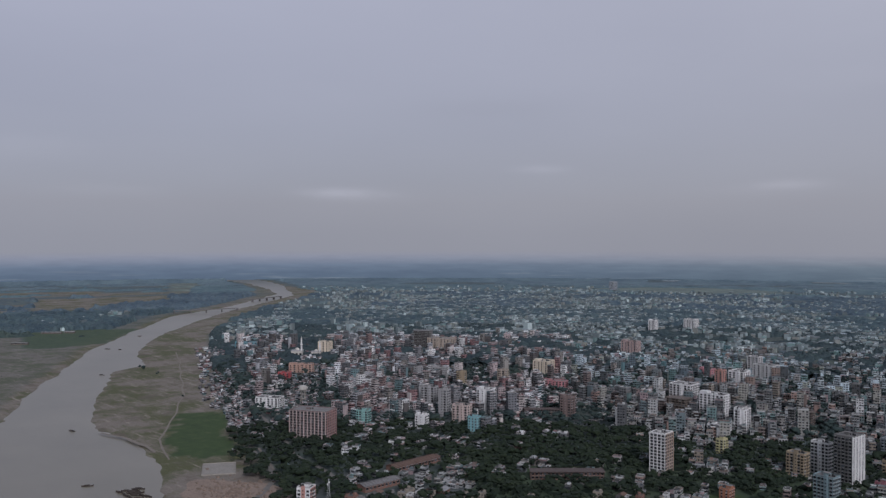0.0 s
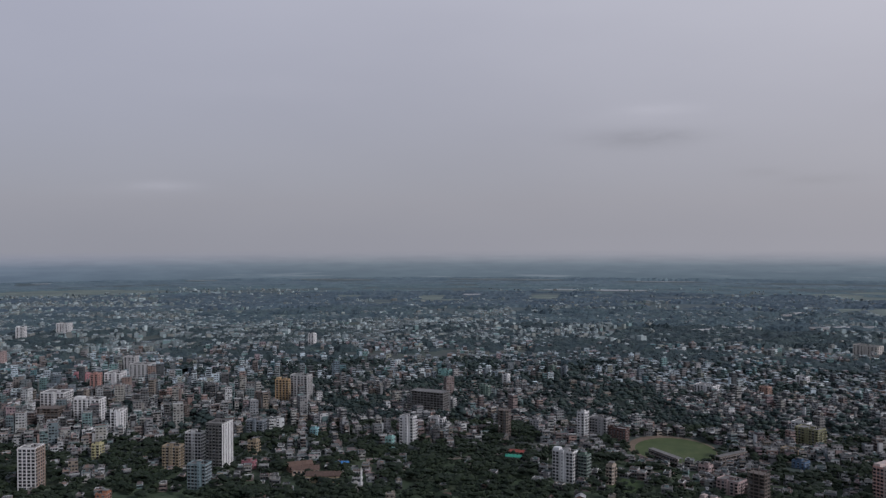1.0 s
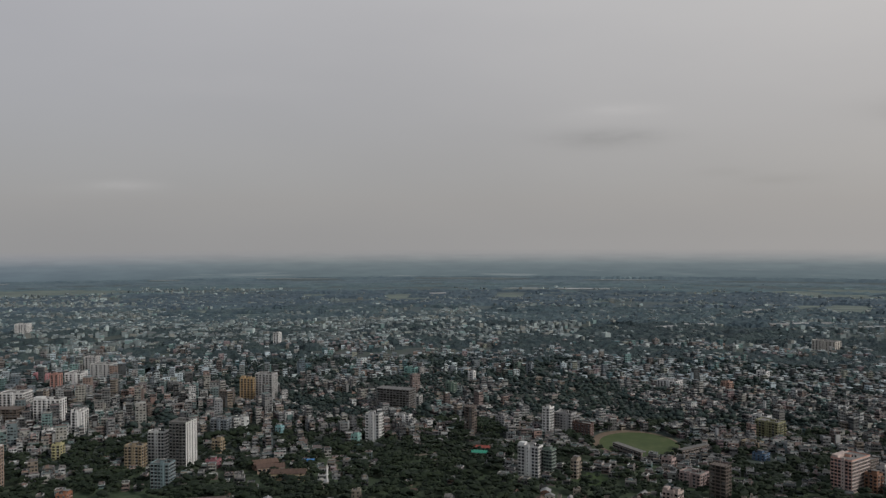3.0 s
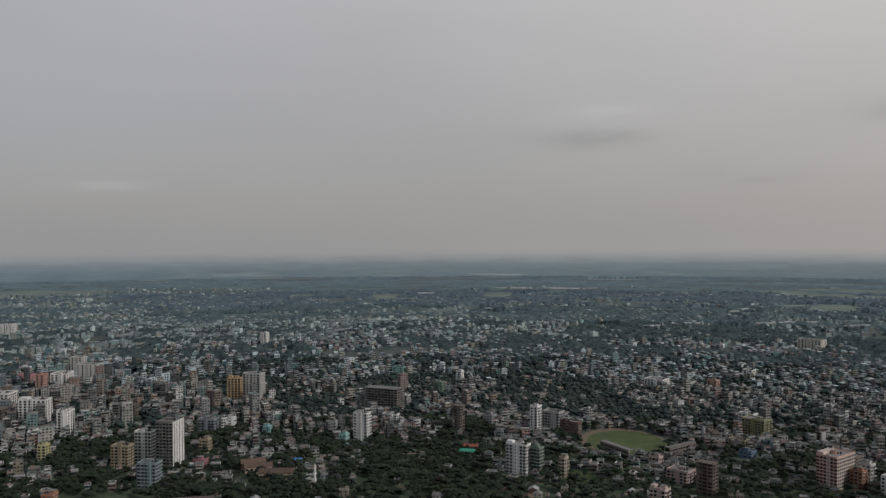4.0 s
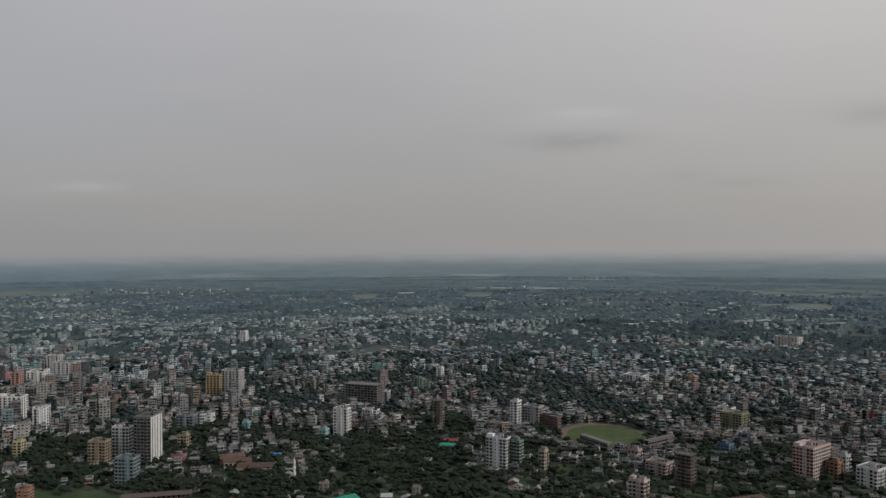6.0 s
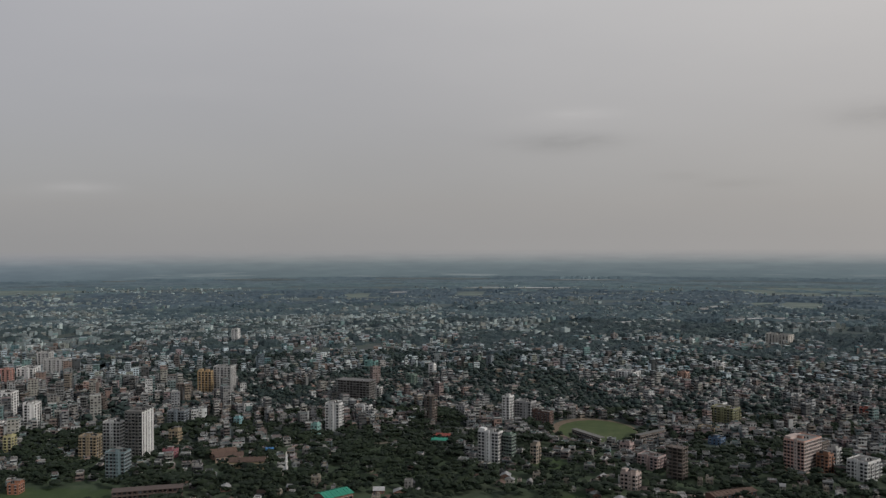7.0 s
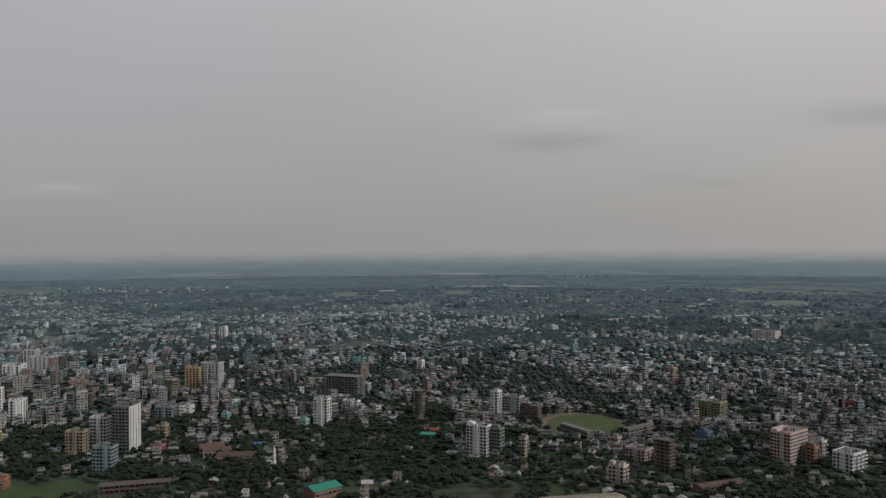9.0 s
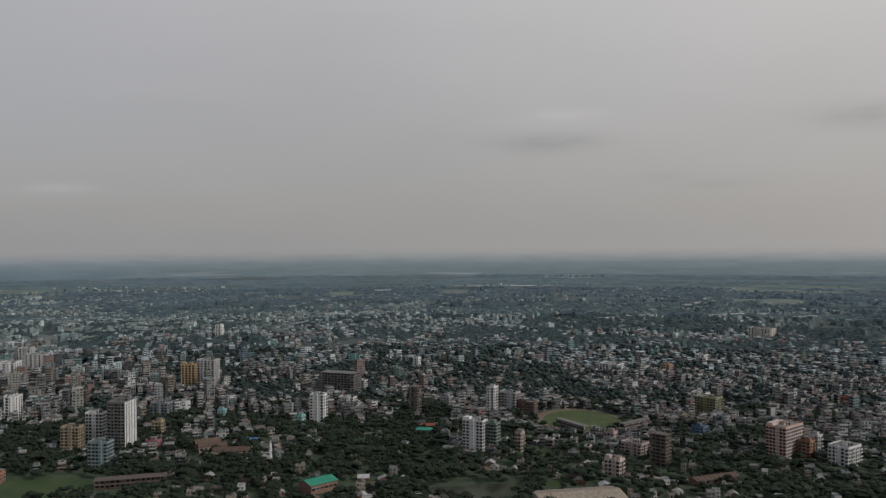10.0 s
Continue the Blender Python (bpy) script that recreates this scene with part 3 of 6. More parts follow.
    att.data.foreach_set("color", zone.reshape(-1, 4).astype(np.float32).ravel())
    tagged(new("ground", me), "flat green and sandy river plain under the town", "ground", kind="structure")
    floor = Boxes().poly([(62 * math.sin(-t / 20 * math.pi), 62 * math.cos(-t / 20 * math.pi), 0.0) for t in range(40)])
    tagged(new("ground", floor.mesh("ground_middle", GROUND)), "patch of grassy ground below the camera", "ground", kind="structure")


def town_density(x, y):
    """Share of the plan that is built up, 0..1."""
    a, r = compass(x, y), np.hypot(x, y)
    near = np.interp(r, [0, 560, 640, 760, 900], [0, 0, 0.5, 0.8, 1.0])
    l = np.interp(r, [2000, 2600, 3000, 3500, 3900], [1, 0.9, 0.65, 0.25, 0.0])
    c = np.interp(r, [1900, 2250, 2550, 2850, 3150, 3700], [0.98, 0.8, 0.6, 0.3, 0.05, 0.0])
    q = np.interp(r, [1350, 1600, 1690, 1750, 2140, 2260, 2700, 3700], [1, 0.95, 0.75, 0.3, 0.32, 0.5, 0.3, 0.0])
    wl, wr = np.clip((-14 - a) / 16, 0, 1), np.clip((a + 6) / 14, 0, 1)
    near = near * np.where((r < 800) & (a < 3) & (a > -45), 0.9, 1.0)
    d = near * (wl * l + wr * q + np.clip(1 - wl - wr, 0, 1) * c)
    town = (a > -80) & (a < 30) & ~inside(x, y, TOWN_EDGE + [(-5200, 2600), (-5200, -900), (-420, -900)])
    return np.where(town, d, 0.0)


def bands(x, y, seed):
    """Noise drawn out across the camera's line of sight, so that fields and tree rows look banded in its view."""
    a, r = compass(x, y), np.hypot(x, y)
    return value_noise(a * 16, r, 110, seed) * 0.6 + value_noise(a * 24, r, 45, seed + 1) * 0.4


def farm_share(x, y):
    hit = np.zeros(np.shape(x), bool)
    wob = 0.6 + 0.5 * value_noise(x, y, 80, 33) + 0.6 * value_noise(x, y, 30, 34)
    a, r = compass(x, y), np.hypot(x, y)
    for ca, cr, ha, hr in FARMLAND:
        hit |= ((a - ca) / ha) ** 2 + ((r - cr) / hr) ** 2 < wob
    return hit


def park_share(x, y):
    """How many houses the parks leave standing."""
    s = np.ones(np.shape(x))
    for cx, cy, ta, ra, keep in PARKS:
        t = math.atan2(cx, cy)
        u, v = (x - cx) * math.cos(t) - (y - cy) * math.sin(t), (x - cx) * math.sin(t) + (y - cy) * math.cos(t)
        wob = 0.75 + 0.5 * value_noise(x, y, 25, 31)
        s = np.where((u / ta) ** 2 + (v / ra) ** 2 < wob, np.minimum(s, keep), s)
    n = value_noise(x, y, 70, 41) * 0.6 + value_noise(x, y, 28, 43) * 0.4
    s = np.where(farm_share(x, y), 0.02, s)
    core = np.clip((-41 - compass(x, y)) / 6, 0, 1) * np.clip((np.hypot(x, y) - 800) / 150, 0, 1)
    near = np.where(np.hypot(x, y) < 820, np.where(compass(x, y) < -38, 0.36, np.where(compass(x, y) > 3, 0.55, 0.62)), 0.16)
    east = np.clip((compass(x, y) - 2) / 8, 0, 1) * np.clip((np.hypot(x, y) - 760) / 100, 0, 1)
    patchy = np.clip((np.hypot(x, y) - 1250) / 150, 0, 1) * np.clip((compass(x, y) + 45) / 5, 0, 1)
    return s * np.clip((n - 0.413 - 0.01 * patchy + 0.065 * core + 0.14 * east) / (0.13 - 0.06 * patchy), near, 1)


build_ground()
water = Boxes().poly([(-4300, -700, WATER_Z), (900, -900, WATER_Z), (900, 0, WATER_Z), (-1000, 1300, WATER_Z), (-3300, 2300, WATER_Z), (-4300, 2300, WATER_Z)])
tagged(new("water", water.mesh("water", WATER)), "wide brown silty river with faint ripples", "river", kind="structure")


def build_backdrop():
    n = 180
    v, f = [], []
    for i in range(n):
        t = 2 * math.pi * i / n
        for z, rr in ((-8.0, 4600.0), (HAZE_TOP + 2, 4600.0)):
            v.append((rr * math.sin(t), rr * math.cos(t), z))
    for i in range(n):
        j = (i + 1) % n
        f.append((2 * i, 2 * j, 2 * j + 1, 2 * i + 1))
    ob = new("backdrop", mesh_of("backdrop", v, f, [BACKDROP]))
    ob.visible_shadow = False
    tagged(ob, "glowing backdrop painted as hazy blue-grey woods on the far horizon", "horizon", kind="structure")


build_backdrop()


# ---- landmark buildings ----
def window_mesh(w, h, name="window"):
    b = Boxes()
    b.box(-w / 2, w / 2, -0.10, -0.02, 0, h, 1)
    b.box(-w / 2 - 0.12, w / 2 + 0.12, -0.5, 0.0, h + 0.02, h + 0.14, 0)
    b.box(-w / 2 - 0.1, w / 2 + 0.1, -0.2, 0.0, -0.1, -0.01, 0)
    return b.mesh(name, FRAME, GLASS)


WINDOWS = {k: window_mesh(*k) for k in ((2.3, 2.0), (2.7, 2.1), (1.6, 1.7))}


def balcony_mesh(w, mat):
    b = Boxes()
    b.box(-w / 2, w / 2, -1.3, 0.0, -0.08, 0.1, 0)
    b.box(-w / 2, w / 2, -1.3, -1.18, 0.1, 1.0, 0)
    b.box(-w / 2, -w / 2 + 0.12, -1.18, 0.0, 0.1, 1.0, 0)
    b.box(w / 2 - 0.12, w / 2, -1.18, 0.0, 0.1, 1.0, 0)
    b.box(-w / 2 + 0.3, w / 2 - 0.3, -0.07, -0.02, 0.12, 2.3, 1)
    return b.mesh("balcony", mat, GLASS)


def apartment(x, y, a, b, h, yaw, style, colour, label, side=None, name="apartment_building"):
    """A block whose corner stands at x, y; its front runs back along -x from the corner and its side along +y."""
    h -= 2.0
    root = thing(name, label, "building", m=pose(x, y, 0, 0, 0, yaw))
    wall, flank = WALL[colour], WALL[side or colour]
    floors = max(2, round(h / 3.1))
    fh = (h - 0.6) / floors
    body = Boxes()
    if style == "frame":
        # solid near-black box: shade of the open storeys put into its colour
        part("core", Boxes().box(-a + 1.6, -1.6, 1.8, b - 1.8, 0, h - 0.5).mesh("core", WALL["dark"]), root, "near-black box painted as the shade inside the unfinished storeys")
        slab = Boxes().box(-a - 0.4, 0.4, -0.4, b + 0.4, -0.2, 0.25).mesh("floor_slab", WALL["oldbrown" if colour == "brown" else "oldgrey"])
        for k in range(1, floors + 1):
            part("floor_slab", slab, root, m=pose(0, 0, k * fh))
        nx, ny = max(2, round(a / 4.5)), max(2, round(b / 4.5))
        col = Boxes().box(-0.3, 0.3, -0.3, 0.3, 0, h + 0.9).mesh("column", WALL["oldbrown" if colour == "brown" else "concrete"])
        for i in range(nx + 1):
            for j in range(ny + 1):
                if i in (0, nx) or j in (0, ny):
                    part("column", col, root, m=pose(-a + 0.35 + i * (a - 0.7) / nx, 0.35 + j * (b - 0.7) / ny, 0))
        infill = Boxes().box(-1.6, 1.6, -0.06, 0.06, 0.21, fh - 0.16).mesh("infill_panel", WALL["darkgrey"])
        for k in range(floors):
            for i in range(nx):
                if (i * 7 + k * 5 + i * k + round(x)) % 6 == 0:
                    part("infill_panel", infill, root, m=pose(-a + (i + 0.5) * a / nx, 0.5, k * fh))
        return root
    levels = [(-0.5, 0.0)]
    for k in range(1, floors + 1):
        levels += [(k * fh - 0.12, 0.0), (k * fh - 0.12, 0.14), (k * fh + 0.06, 0.14), (k * fh + 0.06, 0.0)]
    levels.append((h, 0.0))
    body.loft([[(-a - o, -o, z), (o, -o, z), (o, b + o, z), (-a - o, b + o, z)] for z, o in levels], 1 if side else 0)
    if style == "column":
        pil = Boxes().box(-0.35, 0.35, -0.55, -0.15, 0, h + 0.4).mesh("pilaster", WALL["pinkwhite"] if colour == "brickpink" else wall)
        n = max(2, round(a / 4.2))
        for i in range(n + 1):
            part("pilaster", pil, root, m=pose(-a + i * a / n, 0, 0))
        n = max(2, round(b / 4.2))
        pil = Boxes().box(-0.35, 0.35, -0.55, -0.15, 0, h + 0.4).mesh("pilaster", flank)
        for i in range(1, n + 1):
            part("pilaster", pil, root, m=pose(0, i * b / n, 0, 0, 0, 90))
    if style == "slabs":
        fin = Boxes().box(-0.6, 0.6, -0.5, -0.15, 0, h + 0.8).mesh("fin", flank)
        for i in range(5):
            part("fin", fin, root, m=pose(0, 0.4 + i * (b - 0.8) / 4, 0, 0, 0, 90))
        tall = Boxes().box(-0.55, 0.55, -0.1, -0.02, 2.5, h - 1.2).mesh("stair_glazing", GLASS)
        for i in range(4):
            part("stair_glazing", tall, root, m=pose(0, 0.4 + (i + 0.5) * (b - 0.8) / 4, 0, 0, 0, 90))
    part("wall", body.mesh("wall", wall, flank), root)
    roof = Boxes().box(-a + 0.25, -0.25, 0.25, b - 0.25, h + 0.004, h + 0.1, 0)
    for q in ((-a, 0, 0, 0.22), (-a, 0, b - 0.22, b), (-a, -a + 0.22, 0.22, b - 0.22), (-0.22, 0, 0.22, b - 0.22)):
        roof.box(*q, h + 0.004, h + 1.0, 1)
    rf = part("roof", roof.mesh("roof", ROOF, wall), root, "stained flat concrete roof")
    pick = int(abs(x * 13 + y * 7)) % 10
    sx = -a * (0.3 + 0.04 * pick)
    head = Boxes().box(sx - 2.2, sx + 2.2, b * 0.4, b * 0.4 + 4.2, h + 0.1, h + 2.4, 0)
    part("stair_head", head.mesh("stair_head", wall), rf)
    part("stair_roof", Boxes().box(sx - 2.6, sx + 2.6, b * 0.4 - 0.4, b * 0.4 + 4.6, h + 2.404, h + 2.6, 0).mesh("stair_roof", ROOF), rf)
    rx = sx + 4.5 if sx + 8 < 0 else sx - 4.5
    tank = Boxes().tube(0, 0, 0, 1.8, 0.85, 0.75).mesh("water_tank", TANK)
    for i in range(2 + pick % 2):
        part("water_tank", tank, rf, m=pose(max(-a + 1.2, min(-1.2, rx + (i - 1) * 2.1)), b * 0.5 + 1.2 * (i % 2), h + 0.1))
    if pick % 3 == 0 and a > 12:
        part("roof_room", Boxes().box(-a + 0.6, -a * 0.68, 0.6, b * 0.6, h + 0.1, h + 2.8).mesh("roof_room", flank), rf)
    if pick % 2 == 0:
        for q in ((-a + 0.3, 0.3), (-0.3, 0.3), (-a + 0.3, b - 0.3), (-0.3, b - 0.3), (-a / 2, 0.3)):
            part("roof_post", Boxes().box(-0.16, 0.16, -0.16, 0.16, 0, 1.5).mesh("roof_post", WALL["concrete"]), rf, m=pose(*q, h + 1.004))
    if style in ("grid", "balcony") and a > 11:
        cx = -a * (0.35 + 0.05 * (pick % 5))
        bay = Boxes().loft([[(cx - 1.5, -0.9, z), (cx + 1.5, -0.9, z), (cx + 1.5, 0.0, z), (cx - 1.5, 0.0, z)] for z in (-0.5, h + 2.0)])
        bay_part = part("stair_bay", bay.mesh("stair_bay", flank), root)
        slot = Boxes().box(-0.45, 0.45, -0.06, -0.01, 0, 1.1).mesh("slot_window", GLASS)
        for k in range(floors):
            part("slot_window", slot, bay_part, m=pose(cx, -0.9, k * fh + 1.5))
    else:
        cx = 99.0
    size = {"grid": (2.3, 2.0), "column": (2.7, 2.1), "balcony": (2.3, 2.0), "plain": (1.6, 1.7), "slabs": (2.3, 2.0)}[style]
    pitch = {"grid": 3.3, "column": 4.2, "balcony": 3.6, "plain": 3.8, "slabs": 3.3}[style]
    if math.hypot(x, y) > 1000:      # wider bays far off
        size, pitch = (2.7, 2.1), max(5.0, pitch)
    if math.hypot(x, y) > 1250:
        pitch = 6.4
    win = WINDOWS[size]
    nx, ny = max(1, round(a / pitch)), max(1, round(b / pitch))
    balc = balcony_mesh(min(3.0, a / nx * 0.8), wall) if style in ("balcony", "slabs") else None
    first = 0
    for k in range(first, floors):
        z = k * fh + 0.95
        for i in range(nx):
            c = -a + (i + 0.5) * a / nx
            if abs(c - cx) < 2.4:
                continue
            if balc and (i % 2 == (0 if style == "balcony" else 1)):
                part("balcony", balc, root, m=pose(c, -0.12, k * fh + 0.1))
            else:
                part("window", win, root, m=pose(c, 0, z))
        for j in range(ny):
            c = (j + 0.5) * b / ny
            if style == "slabs":
                continue
            if balc and style == "balcony" and j % 2 == 1:
                part("balcony", balc, root, m=pose(0.12, c, k * fh + 0.1, 0, 0, 90))
            else:
                part("window", win, root, m=pose(0, c, z, 0, 0, 90))
    rear = Boxes()
    for k in range(floors):
        z = k * fh + 0.95
        for i in range(nx):
            c = -a + (i + 0.5) * a / nx
            rear.box(c - 0.75, c + 0.75, b + 0.02, b + 0.1, z, z + 1.5)
        for j in range(ny):
            c = (j + 0.5) * b / ny
            rear.box(-a - 0.1, -a - 0.02, c - 0.75, c + 0.75, z, z + 1.5)
    tagged(part("rear_glazing", rear.mesh("rear_glazing", GLASS), root), kind="stuff")
    return root


